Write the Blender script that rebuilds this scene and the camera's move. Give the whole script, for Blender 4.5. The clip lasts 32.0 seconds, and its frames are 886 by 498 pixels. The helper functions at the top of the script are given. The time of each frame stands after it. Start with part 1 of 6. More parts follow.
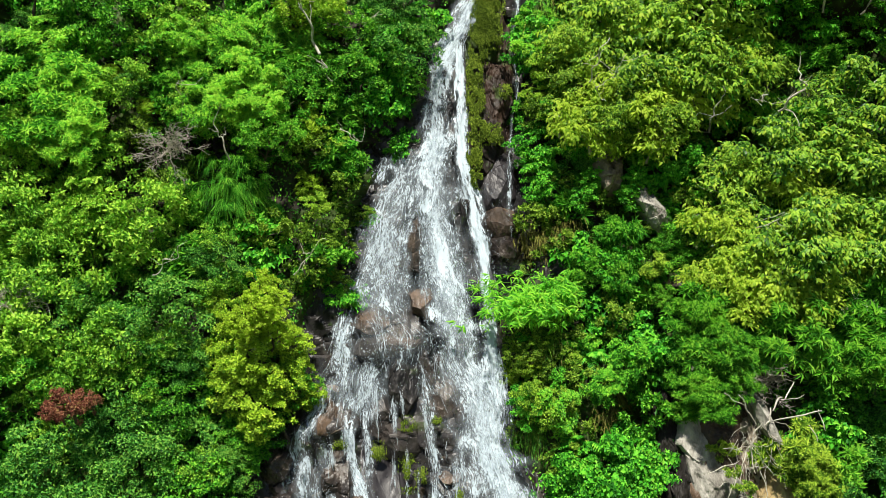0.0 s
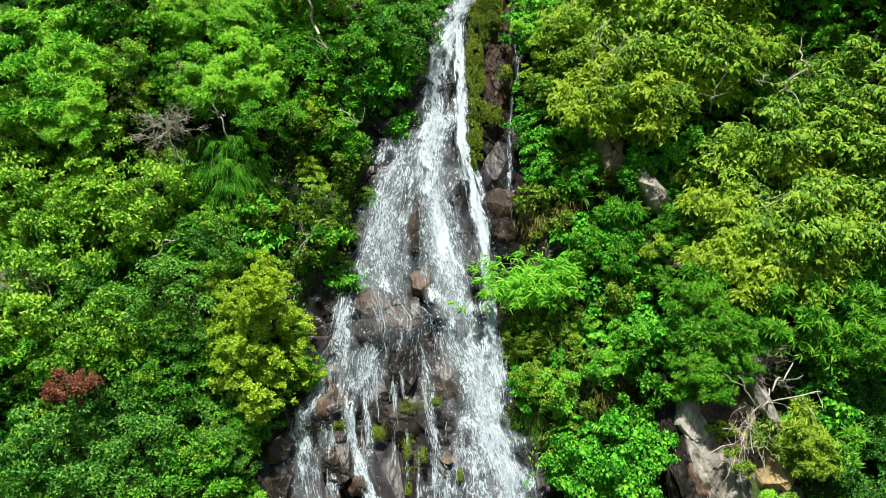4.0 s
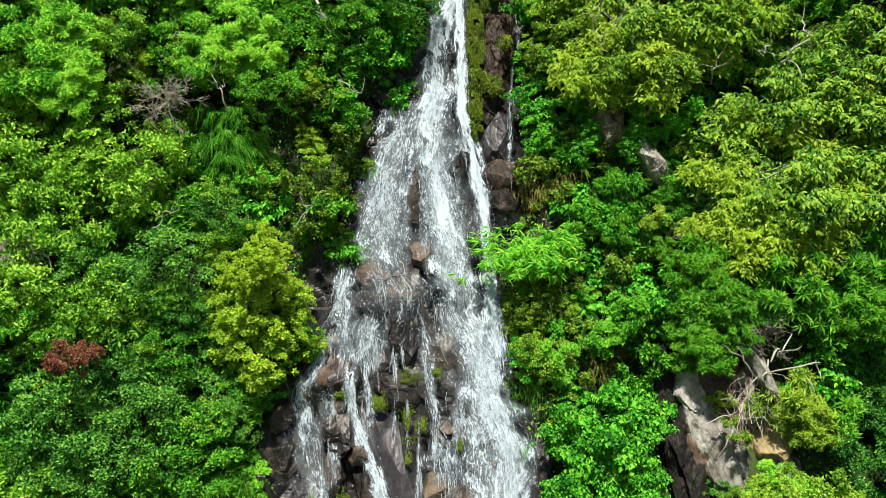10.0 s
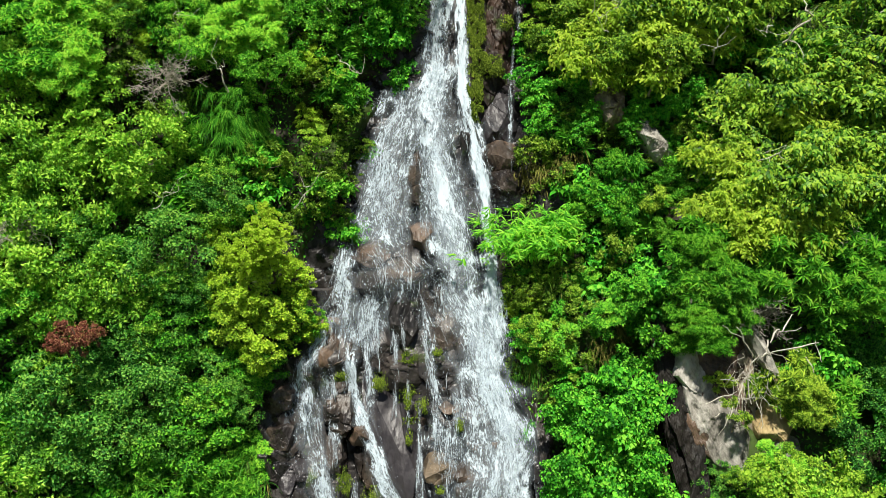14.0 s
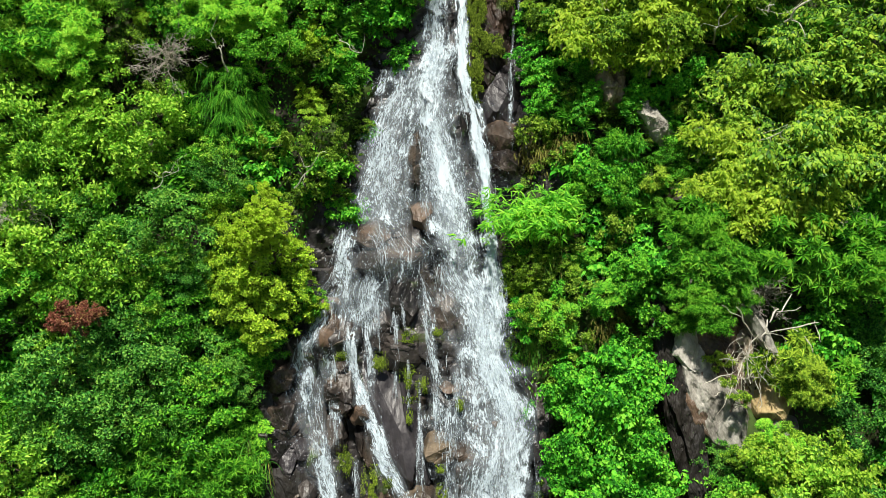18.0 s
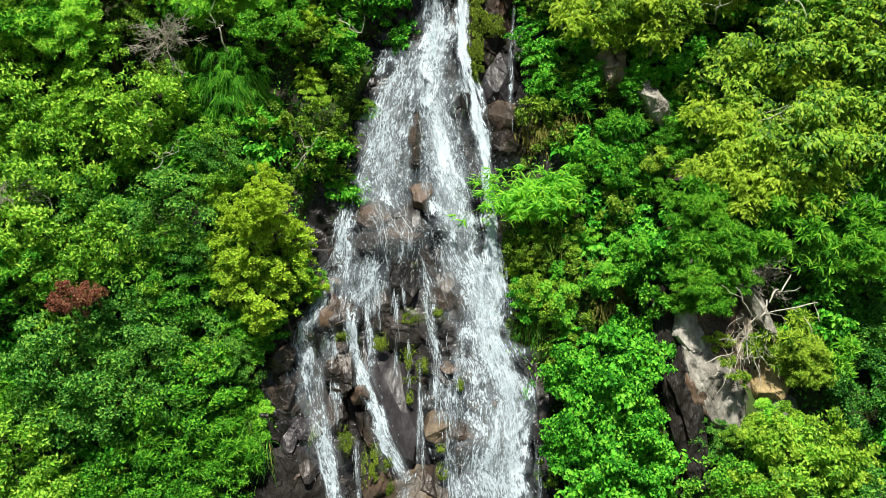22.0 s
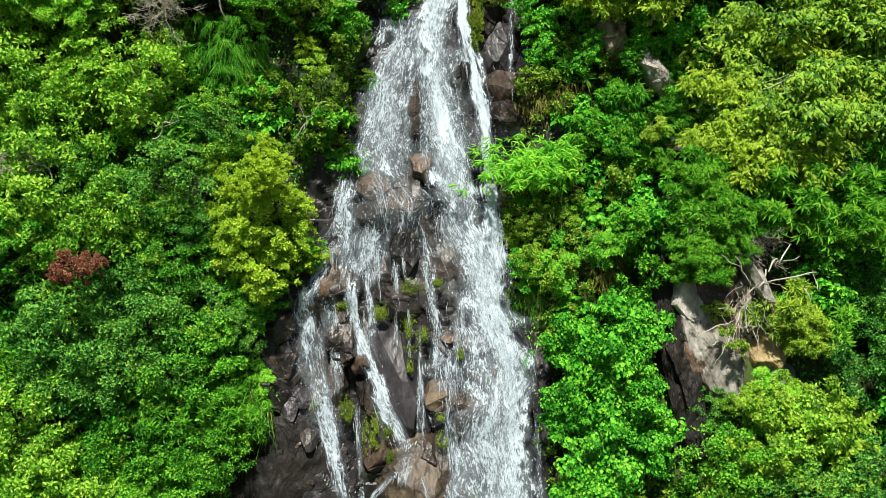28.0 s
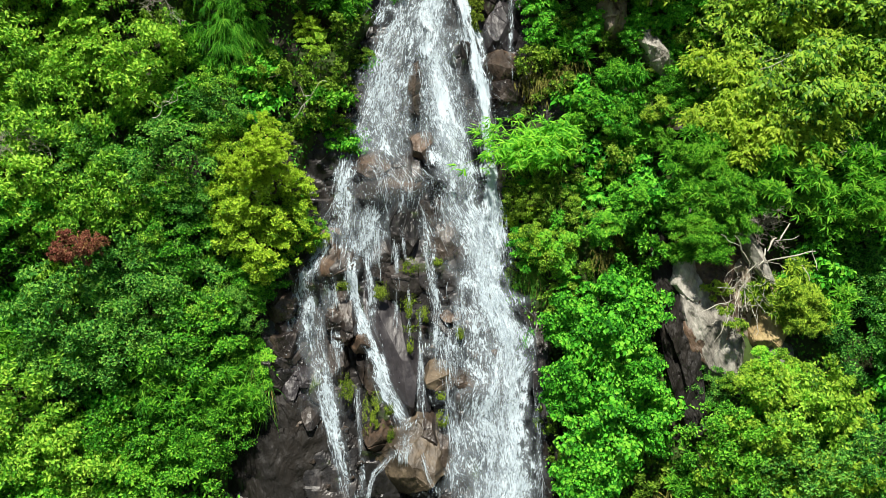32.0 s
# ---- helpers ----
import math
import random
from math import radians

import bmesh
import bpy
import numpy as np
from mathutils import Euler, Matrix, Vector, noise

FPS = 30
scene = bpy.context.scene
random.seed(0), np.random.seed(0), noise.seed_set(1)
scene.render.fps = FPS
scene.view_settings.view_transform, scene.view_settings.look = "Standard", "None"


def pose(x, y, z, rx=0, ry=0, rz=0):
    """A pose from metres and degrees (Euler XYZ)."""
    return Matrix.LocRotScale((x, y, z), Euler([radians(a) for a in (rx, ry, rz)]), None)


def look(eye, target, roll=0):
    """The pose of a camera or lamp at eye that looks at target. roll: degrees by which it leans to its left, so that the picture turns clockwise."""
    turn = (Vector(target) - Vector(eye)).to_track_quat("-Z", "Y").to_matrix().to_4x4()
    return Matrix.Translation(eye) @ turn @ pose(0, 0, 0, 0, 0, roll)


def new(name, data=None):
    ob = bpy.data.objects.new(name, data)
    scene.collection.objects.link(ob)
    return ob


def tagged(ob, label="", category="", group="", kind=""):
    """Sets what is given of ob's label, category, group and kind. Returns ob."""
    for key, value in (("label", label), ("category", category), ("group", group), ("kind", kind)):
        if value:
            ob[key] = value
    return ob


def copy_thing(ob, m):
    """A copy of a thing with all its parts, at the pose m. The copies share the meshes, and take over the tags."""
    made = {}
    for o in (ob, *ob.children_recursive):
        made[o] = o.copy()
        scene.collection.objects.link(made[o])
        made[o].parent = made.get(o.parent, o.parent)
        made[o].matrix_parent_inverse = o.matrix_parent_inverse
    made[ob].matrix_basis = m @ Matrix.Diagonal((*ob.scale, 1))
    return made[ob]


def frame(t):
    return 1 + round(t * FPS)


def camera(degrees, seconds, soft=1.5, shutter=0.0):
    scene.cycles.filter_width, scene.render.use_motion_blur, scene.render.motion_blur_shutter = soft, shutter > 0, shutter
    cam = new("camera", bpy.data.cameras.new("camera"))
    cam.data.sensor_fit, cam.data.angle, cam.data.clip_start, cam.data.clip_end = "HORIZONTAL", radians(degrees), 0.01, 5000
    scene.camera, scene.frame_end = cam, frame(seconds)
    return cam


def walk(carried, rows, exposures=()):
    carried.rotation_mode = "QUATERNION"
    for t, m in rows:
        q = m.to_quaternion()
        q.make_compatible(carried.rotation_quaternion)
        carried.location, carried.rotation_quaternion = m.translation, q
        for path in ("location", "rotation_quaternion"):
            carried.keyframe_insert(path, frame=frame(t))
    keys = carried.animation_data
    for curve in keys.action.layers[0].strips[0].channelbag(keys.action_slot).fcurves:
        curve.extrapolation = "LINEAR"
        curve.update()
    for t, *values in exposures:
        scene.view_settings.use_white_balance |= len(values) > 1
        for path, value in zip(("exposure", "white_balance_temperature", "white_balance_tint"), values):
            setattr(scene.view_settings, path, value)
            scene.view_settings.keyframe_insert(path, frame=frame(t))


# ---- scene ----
# ================= camera: it hovers, sinks a little and tilts slowly down =================
cam = camera(49.6, 32.0, soft=0.85)
HOVER = ((0.0, 4.568, -0.042, -0.002, 0.04, 0.058), (3.0, 3.716, -0.032, 0.004, 0.034, 0.059), (6.0, 2.867, -0.023, 0.01, 0.032, 0.055),
        (9.0, 2.025, -0.01, 0.016, 0.024, 0.049), (12.0, 1.211, 0.002, 0.015, 0.023, 0.037), (14.5, 0.512, 0.009, 0.007, 0.012, 0.022),
        (17.0, -0.191, 0.0, 0.0, 0.0, 0.0), (20.0, -0.996, -0.029, -0.015, -0.023, -0.031), (23.0, -1.788, -0.069, -0.043, -0.045, -0.073),
        (25.0, -2.308, -0.111, -0.066, -0.067, -0.113), (28.0, -3.033, -0.199, -0.104, -0.11, -0.19), (30.0, -3.52, -0.257, -0.133, -0.146, -0.249),
        (32.0, -3.987, -0.317, -0.163, -0.173, -0.311))     # seconds, tilt, turn, place
walk(cam, [(t, pose(x, y, z, 82 + tilt, 0, turn)) for t, tilt, turn, x, y, z in HOVER])

# ================= sky, sun, exposure =================
scene.view_settings.exposure = 0.43
SUN_UP, SUN_SIDE = radians(64), radians(-8)          # height, and turn from straight behind the camera
world = bpy.data.worlds.new("sky")
scene.world = world
world.use_nodes = True
sky = world.node_tree.nodes.new("ShaderNodeTexSky")
sky.sky_type, sky.sun_disc, sky.sun_elevation, sky.sun_rotation = "NISHITA", False, SUN_UP, math.pi - SUN_SIDE
world.node_tree.links.new(sky.outputs[0], world.node_tree.nodes["Background"].inputs[0])
world.node_tree.nodes["Background"].inputs[1].default_value = 0.033
lamp = new("sun", bpy.data.lights.new("sun", "SUN"))
lamp.data.energy, lamp.data.angle, lamp.data.color = 5.0, radians(3), (1.0, 0.95, 0.84)
lamp.matrix_world = look((0, 0, 0), (math.sin(-SUN_SIDE) * math.cos(SUN_UP), math.cos(SUN_SIDE) * math.cos(SUN_UP), -math.sin(SUN_UP)))
lamp.location = (-10, -20, 60)


# ================= materials =================
def nodes_of(name):
    m = bpy.data.materials.new(name)
    m.use_nodes = True
    t = m.node_tree
    return m, t, t.nodes["Principled BSDF"], t.nodes["Material Output"]


def node(t, kind, **sets):
    n = t.nodes.new(kind)
    for k, v in sets.items():
        if k in ("noise_dimensions", "operation", "blend_type", "data_type", "feature", "distance"):
            setattr(n, k, v)
        else:
            n.inputs[k.replace("_", " ")].default_value = v
    return n


def ramp(t, stops):
    n = t.nodes.new("ShaderNodeValToRGB")
    e = n.color_ramp.elements
    while len(e) < len(stops):
        e.new(0.5)
    for el, (p, c) in zip(e, stops):
        el.position, el.color = p, (*c, 1)
    return n


def leaf_material(name, dark, mid, light, gloss=0.45, through_light=0.20):
    """Leaves: each one has its own shade between dark and light, and light comes through it."""
    m, t, b, out = nodes_of(name)
    geo, inf = t.nodes.new("ShaderNodeNewGeometry"), t.nodes.new("ShaderNodeObjectInfo")
    co = t.nodes.new("ShaderNodeTexCoord")
    patch = node(t, "ShaderNodeTexNoise", Scale=1.1, Detail=2.0)
    t.links.new(co.outputs["Object"], patch.inputs["Vector"])
    a = node(t, "ShaderNodeMath", operation="MULTIPLY_ADD")
    a.inputs[1].default_value = 0.9
    t.links.new(geo.outputs["Random Per Island"], a.inputs[0])
    s = node(t, "ShaderNodeMath", operation="MULTIPLY_ADD")
    s.inputs[1].default_value, s.inputs[2].default_value = 0.9, -0.46
    t.links.new(patch.outputs[0], s.inputs[0])
    o = node(t, "ShaderNodeMath", operation="MULTIPLY_ADD")
    o.inputs[1].default_value = 0.3
    t.links.new(inf.outputs["Random"], o.inputs[0])
    t.links.new(s.outputs[0], o.inputs[2])
    t.links.new(o.outputs[0], a.inputs[2])
    dark, mid, light = ((min(.6, c[0] * 1.06), min(.8, c[1] * 1.03), c[2] + .06 * c[1]) for c in (dark, mid, light))
    pale = tuple(.75 * c + .25 * k for c, k in zip(light, (.50, .64, .09)))
    r = ramp(t, ((0.18, dark), (0.5, mid), (0.82, light), (1.0, pale)))
    t.links.new(a.outputs[0], r.inputs[0])
    t.links.new(r.outputs[0], b.inputs["Base Color"])
    b.inputs["Roughness"].default_value = gloss
    b.inputs["Specular IOR Level"].default_value = 0.12
    tr = t.nodes.new("ShaderNodeBsdfTranslucent")
    t.links.new(r.outputs[0], tr.inputs[0])
    mix = t.nodes.new("ShaderNodeMixShader")
    mix.inputs[0].default_value = through_light
    t.links.new(b.outputs[0], mix.inputs[1])
    t.links.new(tr.outputs[0], mix.inputs[2])
    t.links.new(mix.outputs[0], out.inputs[0])
    return m


def rock_material(name, dark, mid, light, rough=0.35, scale=1.0, moss=0.0, streak=1.0):
    """Rock: two scales of mottling, mineral streaks running down, fine relief, and moss where asked."""
    m, t, b, out = nodes_of(name)
    co = t.nodes.new("ShaderNodeTexCoord")
    inf = t.nodes.new("ShaderNodeObjectInfo")
    mp = t.nodes.new("ShaderNodeMapping")
    mp.inputs["Scale"].default_value = (scale, scale, scale / streak)
    t.links.new(co.outputs["Object"], mp.inputs[0])
    big = node(t, "ShaderNodeTexNoise", Scale=0.9, Detail=8.0, Roughness=0.62, Distortion=0.4)
    fine = node(t, "ShaderNodeTexNoise", Scale=9.0, Detail=6.0, Roughness=0.7)
    for n in (big, fine):
        t.links.new(mp.outputs[0], n.inputs["Vector"])
    f = node(t, "ShaderNodeMath", operation="MULTIPLY_ADD")
    f.inputs[1].default_value = 0.35
    t.links.new(fine.outputs[0], f.inputs[0])
    t.links.new(big.outputs[0], f.inputs[2])
    g = node(t, "ShaderNodeMath", operation="MULTIPLY_ADD")
    g.inputs[1].default_value = 0.16
    t.links.new(inf.outputs["Random"], g.inputs[0])
    t.links.new(f.outputs[0], g.inputs[2])
    r = ramp(t, ((0.45, dark), (0.68, mid), (0.95, light)))
    t.links.new(g.outputs[0], r.inputs[0])
    colour = r.outputs[0]
    if moss:
        patch = node(t, "ShaderNodeTexNoise", Scale=0.7, Detail=5.0, Roughness=0.65)
        t.links.new(co.outputs["Object"], patch.inputs["Vector"])
        k = ramp(t, ((0.62 - moss * 0.25, (0, 0, 0)), (0.70 - moss * 0.2, (1, 1, 1))))
        t.links.new(patch.outputs[0], k.inputs[0])
        mx = node(t, "ShaderNodeMix", data_type="RGBA")
        t.links.new(k.outputs[0], mx.inputs[0])
        t.links.new(colour, mx.inputs[6])
        mx.inputs[7].default_value = (0.045, 0.085, 0.008, 1)
        colour = mx.outputs[2]
    t.links.new(colour, b.inputs["Base Color"])
    rr = node(t, "ShaderNodeMapRange")
    rr.inputs[1].default_value, rr.inputs[2].default_value = 0.3, 0.7
    rr.inputs[3].default_value, rr.inputs[4].default_value = rough * 0.7, min(1, rough * 1.7)
    t.links.new(fine.outputs[0], rr.inputs[0])
    t.links.new(rr.outputs[0], b.inputs["Roughness"])
    bump = node(t, "ShaderNodeBump", Strength=0.7, Distance=0.06)
    t.links.new(f.outputs[0], bump.inputs["Height"])
    warp = node(t, "ShaderNodeMix", data_type="VECTOR")
    warp.inputs[0].default_value = .18
    t.links.new(mp.outputs[0], warp.inputs[4])
    t.links.new(big.outputs["Color"], warp.inputs[5])
    height = None
    for size, depth in ((1.5, 1.0), (4.0, .5)):                  # flat chipped faces, each at its own height
        chip = node(t, "ShaderNodeTexVoronoi", Scale=size, Randomness=1.0)
        t.links.new(warp.outputs[1], chip.inputs["Vector"])
        grey = node(t, "ShaderNodeSeparateColor")
        t.links.new(chip.outputs["Color"], grey.inputs[0])
        g2 = node(t, "ShaderNodeMath", operation="MULTIPLY_ADD")
        g2.inputs[1].default_value = depth
        t.links.new(grey.outputs[0], g2.inputs[0])
        if height:
            t.links.new(height, g2.inputs[2])
        height = g2.outputs[0]
    chips = node(t, "ShaderNodeBump", Strength=0.35, Distance=0.05)
    t.links.new(height, chips.inputs["Height"])
    t.links.new(chips.outputs[0], bump.inputs["Normal"])
    t.links.new(bump.outputs[0], b.inputs["Normal"])
    return m


def wood_material(name, dark, light, rough=0.8):
    m, t, b, out = nodes_of(name)
    co = t.nodes.new("ShaderNodeTexCoord")
    mp = t.nodes.new("ShaderNodeMapping")
    mp.inputs["Scale"].default_value = (14, 14, 3)
    t.links.new(co.outputs["Object"], mp.inputs[0])
    n = node(t, "ShaderNodeTexNoise", Scale=1.0, Detail=5.0, Roughness=0.65)
    t.links.new(mp.outputs[0], n.inputs["Vector"])
    r = ramp(t, ((0.35, dark), (0.7, light)))
    t.links.new(n.outputs[0], r.inputs[0])
    t.links.new(r.outputs[0], b.inputs["Base Color"])
    b.inputs["Roughness"].default_value = rough
    bump = node(t, "ShaderNodeBump", Strength=0.5, Distance=0.01)
    t.links.new(n.outputs[0], bump.inputs["Height"])
    t.links.new(bump.outputs[0], b.inputs["Normal"])
    return m


def water_material(name, bias=0.0, top=.93):
    """Foaming water: threads along the flow, lace where it breaks up, open where the flow thins out."""
    m, t, b, out = nodes_of(name)

    def attribute(key, socket):
        n = t.nodes.new("ShaderNodeAttribute")
        n.attribute_name = key
        return n.outputs[socket]

    way, flow, lace = attribute("way", "Vector"), attribute("flow", "Fac"), attribute("lace", "Fac")

    def streaks(scale, detail, rough, bend):
        mp = t.nodes.new("ShaderNodeMapping")
        mp.inputs["Scale"].default_value = scale
        t.links.new(way, mp.inputs[0])
        n = node(t, "ShaderNodeTexNoise", Scale=1.0, Detail=detail, Roughness=rough, Distortion=bend)
        t.links.new(mp.outputs[0], n.inputs["Vector"])
        return n.outputs[0]

    def calc(op, *args):
        n = node(t, "ShaderNodeMath", operation=op)
        for socket, v in zip(n.inputs, args):
            if isinstance(v, (int, float)):
                socket.default_value = v
            else:
                t.links.new(v, socket)
        return n.outputs[0]

    thread = calc("SUBTRACT", streaks((19, 2.4, 1), 4.0, .62, 1.1), .5)
    fine = calc("SUBTRACT", streaks((40, 9.0, 1), 2.0, .6, .4), .5)
    net = calc("SUBTRACT", streaks((8.0, 4.0, 1), 5.0, .7, 1.6), .5)
    patch = calc("SUBTRACT", streaks((1.9, .5, 1), 2.0, .5, .5), .5)
    v = calc("ADD", flow, bias)
    v = calc("MULTIPLY_ADD", patch, 1.0, v)
    v = calc("MULTIPLY_ADD", thread, calc("MULTIPLY_ADD", lace, -1.2, 2.2), v)
    v = calc("MULTIPLY_ADD", fine, .7, v)
    v = calc("MULTIPLY_ADD", net, calc("MULTIPLY_ADD", lace, 1.7, 1.2), v)
    k = node(t, "ShaderNodeMapRange")
    k.interpolation_type = "SMOOTHSTEP"
    k.inputs[1].default_value, k.inputs[2].default_value, k.inputs[4].default_value = .36, .84, top
    t.links.new(v, k.inputs[0])
    cover = calc("MAXIMUM", k.outputs[0], calc("MULTIPLY", flow, .26))
    b.inputs["Base Color"].default_value = (0.61, 0.72, 0.80, 1)
    b.inputs["Roughness"].default_value = 0.42
    bump = node(t, "ShaderNodeBump", Strength=0.45, Distance=0.05)
    t.links.new(v, bump.inputs["Height"])
    t.links.new(bump.outputs[0], b.inputs["Normal"])
    clear = t.nodes.new("ShaderNodeBsdfTransparent")
    mix = t.nodes.new("ShaderNodeMixShader")
    t.links.new(cover, mix.inputs[0])
    t.links.new(clear.outputs[0], mix.inputs[1])
    t.links.new(b.outputs[0], mix.inputs[2])
    t.links.new(mix.outputs[0], out.inputs[0])
    return m


MAT_FINE = leaf_material("leaf_fine_green", (.018, .11, .002), (.070, .33, .004), (.20, .57, .008))
MAT_LIGHT = leaf_material("leaf_light_green", (.060, .205, .006), (.195, .50, .014), (.42, .72, .035))
MAT_OLIVE = leaf_material("leaf_creeper_olive", (.034, .085, .004), (.105, .24, .008), (.27, .46, .02))
MAT_BLUE = leaf_material("leaf_deep_green", (.018, .10, .010), (.066, .285, .022), (.19, .50, .042))
MAT_LANCE = leaf_material("leaf_bright_lance", (.040, .21, .004), (.17, .56, .009), (.40, .76, .03))
MAT_LIME = leaf_material("leaf_lime_green", (.035, .19, .003), (.13, .47, .006), (.29, .68, .012))
# Olive leaves; their darkness also passes for shade where they fill hollows.
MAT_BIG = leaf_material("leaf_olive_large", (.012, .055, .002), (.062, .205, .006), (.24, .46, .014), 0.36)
MAT_BIGPALE = leaf_material("leaf_pale_large", (.028, .095, .005), (.125, .315, .012), (.38, .64, .028), 0.36, .4)
MAT_YOUNG = leaf_material("leaf_young_lime", (.19, .36, .008), (.33, .52, .012), (.46, .64, .02), 0.45, 0.4)
MAT_WHORL = leaf_material("leaf_whorled_green", (.020, .12, .003), (.078, .32, .006), (.20, .54, .012))
MAT_VINE = leaf_material("leaf_vine_green", (.015, .12, .002), (.060, .36, .003), (.17, .62, .005))
MAT_YELLOW = leaf_material("leaf_yellow_green", (.085, .21, .004), (.29, .53, .008), (.54, .77, .016))
MAT_BAMBOO = leaf_material("leaf_bamboo_lime", (.07, .34, .004), (.18, .60, .006), (.33, .76, .012), 0.45, 0.4)
MAT_LIMETOP = leaf_material("leaf_lime_top", (.14, .34, .006), (.30, .56, .012), (.48, .70, .03), 0.45, .4)
MAT_YELLOWTOP = leaf_material("leaf_yellow_top", (.22, .38, .006), (.46, .68, .010), (.62, .82, .03), 0.45, .4)
MAT_LIMELEAF = leaf_material("leaf_lime_broad", (.05, .17, .004), (.21, .46, .012), (.46, .70, .03), 0.36, .4)
MAT_BRIGHT = leaf_material("leaf_vivid_green", (.028, .16, .003), (.10, .41, .006), (.25, .64, .012))
MAT_REEDY = leaf_material("leaf_young_bamboo", (.022, .15, .002), (.070, .33, .003), (.17, .52, .006), 0.7, .4)
MAT_STAR = leaf_material("leaf_olive_star", (.05, .14, .005), (.20, .38, .012), (.44, .63, .03))
MAT_RED = leaf_material("leaf_dead_russet", (.10, .03, .02), (.25, .085, .05), (.42, .19, .12), 0.7, 0.15)
MAT_GRASS = leaf_material("blade_grass_green", (.028, .13, .003), (.06, .25, .006), (.14, .38, .012))
MAT_STRAW = leaf_material("blade_grass_straw", (.055, .065, .008), (.13, .14, .018), (.26, .25, .05), 0.6, 0.2)
MAT_MOSS = leaf_material("moss_green", (.033, .065, .003), (.080, .140, .005), (.18, .27, .010), 0.8, 0.1)
MAT_ROCK = rock_material("wet_dark_rock", (.005, .0047, .0047), (.020, .0185, .0185), (.075, .063, .056), 0.30, 1.0, 0.08, 1.6)
MAT_STONE = rock_material("wet_stone", (.006, .0055, .0052), (.024, .0195, .0175), (.10, .075, .056), 0.28, 1.2)
MAT_TAN = rock_material("tan_rock", (.013, .010, .008), (.052, .037, .027), (.18, .118, .078), 0.36, 1.3)
MAT_SLAB = rock_material("purplish_grey_slab", (.011, .010, .0115), (.022, .0198, .0225), (.048, .043, .047), 0.34, 0.8, 0.0, 2.5)
MAT_BUFFWET = rock_material("wet_buff_rock", (.018, .014, .010), (.072, .055, .037), (.23, .175, .115), 0.4, 1.3)
MAT_REDROCK = rock_material("reddish_wet_rock", (.004, .0028, .002), (.016, .009, .0055), (.060, .032, .019), 0.5, 1.6, 0.35)
# Brown wet rock with the shade it stands in put into its colour.
MAT_GLOOM = rock_material("shaded_brown_wet_rock", (.0018, .0012, .0008), (.0055, .004, .0025), (.016, .0115, .007), 0.62, 0.8, 0.0, 2.0)
MAT_PALE = rock_material("pale_outcrop_rock", (.035, .030, .022), (.23, .215, .185), (.58, .56, .50), 0.8, 2.2, 0.0, 2.6)
MAT_OCHRE = rock_material("ochre_outcrop_rock", (.09, .06, .025), (.33, .235, .10), (.52, .41, .21), 0.75, 1.3, 0.0, 2.0)
MAT_BUFF = rock_material("buff_outcrop_rock", (.045, .036, .026), (.19, .152, .108), (.44, .375, .29), 0.8, 2.0, 0.0, 2.4)
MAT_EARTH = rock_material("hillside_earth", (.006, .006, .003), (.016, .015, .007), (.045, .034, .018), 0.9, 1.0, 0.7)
MAT_BARK = wood_material("bark_brown", (.035, .025, .016), (.12, .095, .07))
MAT_PALEBARK = wood_material("bark_pale", (.36, .33, .27), (.72, .69, .60))
MAT_TWIG = wood_material("twig_grey", (.26, .23, .20), (.58, .53, .46))
MAT_WATER = water_material("white_water")
MAT_THREAD = water_material("water_thread", .15, .8)
MAT_DROP = water_material("spray_drops", .6)


# ================= geometry helpers =================
def mesh_of(name, verts, faces, material, smooth=False):
    """A mesh from arrays; faces all have the same number of corners."""
    verts, faces = np.asarray(verts, np.float32), np.asarray(faces, np.int32)
    me = bpy.data.meshes.new(name)
    k = faces.shape[1]
    me.vertices.add(len(verts))
    me.vertices.foreach_set("co", verts.ravel())
    me.loops.add(faces.size)
    me.loops.foreach_set("vertex_index", faces.ravel())
    me.polygons.add(len(faces))
    me.polygons.foreach_set("loop_start", np.arange(0, faces.size, k, dtype=np.int32))
    me.update(calc_edges=True)
    me.polygons.foreach_set("use_smooth", np.full(len(faces), smooth))
    me.materials.append(material)
    return me


def part(name, me, parent, label=""):
    ob = new(name, me)
    ob.parent = parent
    return tagged(ob, label) if label else ob


def stuff_part(name, me, parent, label=""):
    return tagged(part(name, me, parent, label), kind="stuff")


def unit(v):
    return v / (np.linalg.norm(v, axis=-1, keepdims=True) + 1e-9)


def lattice(ix, iz, seed):
    h = np.sin(ix * 127.1 + iz * 311.7 + seed * 74.7) * 43758.5453
    return h - np.floor(h)


def vnoise(x, z, seed=0):
    ix, iz = np.floor(x), np.floor(z)
    fx, fz = x - ix, z - iz
    fx, fz = fx * fx * (3 - 2 * fx), fz * fz * (3 - 2 * fz)
    a, b = lattice(ix, iz, seed), lattice(ix + 1, iz, seed)
    c, d = lattice(ix, iz + 1, seed), lattice(ix + 1, iz + 1, seed)
    return (a + (b - a) * fx) * (1 - fz) + (c + (d - c) * fx) * fz - 0.5


def fbm(x, z, seed=0, octaves=4):
    total, amp = 0.0, 1.0
    for k in range(octaves):
        total = total + amp * vnoise(x * 2 ** k, z * 2 ** k, seed + k * 3.7)
        amp *= 0.5
    return total


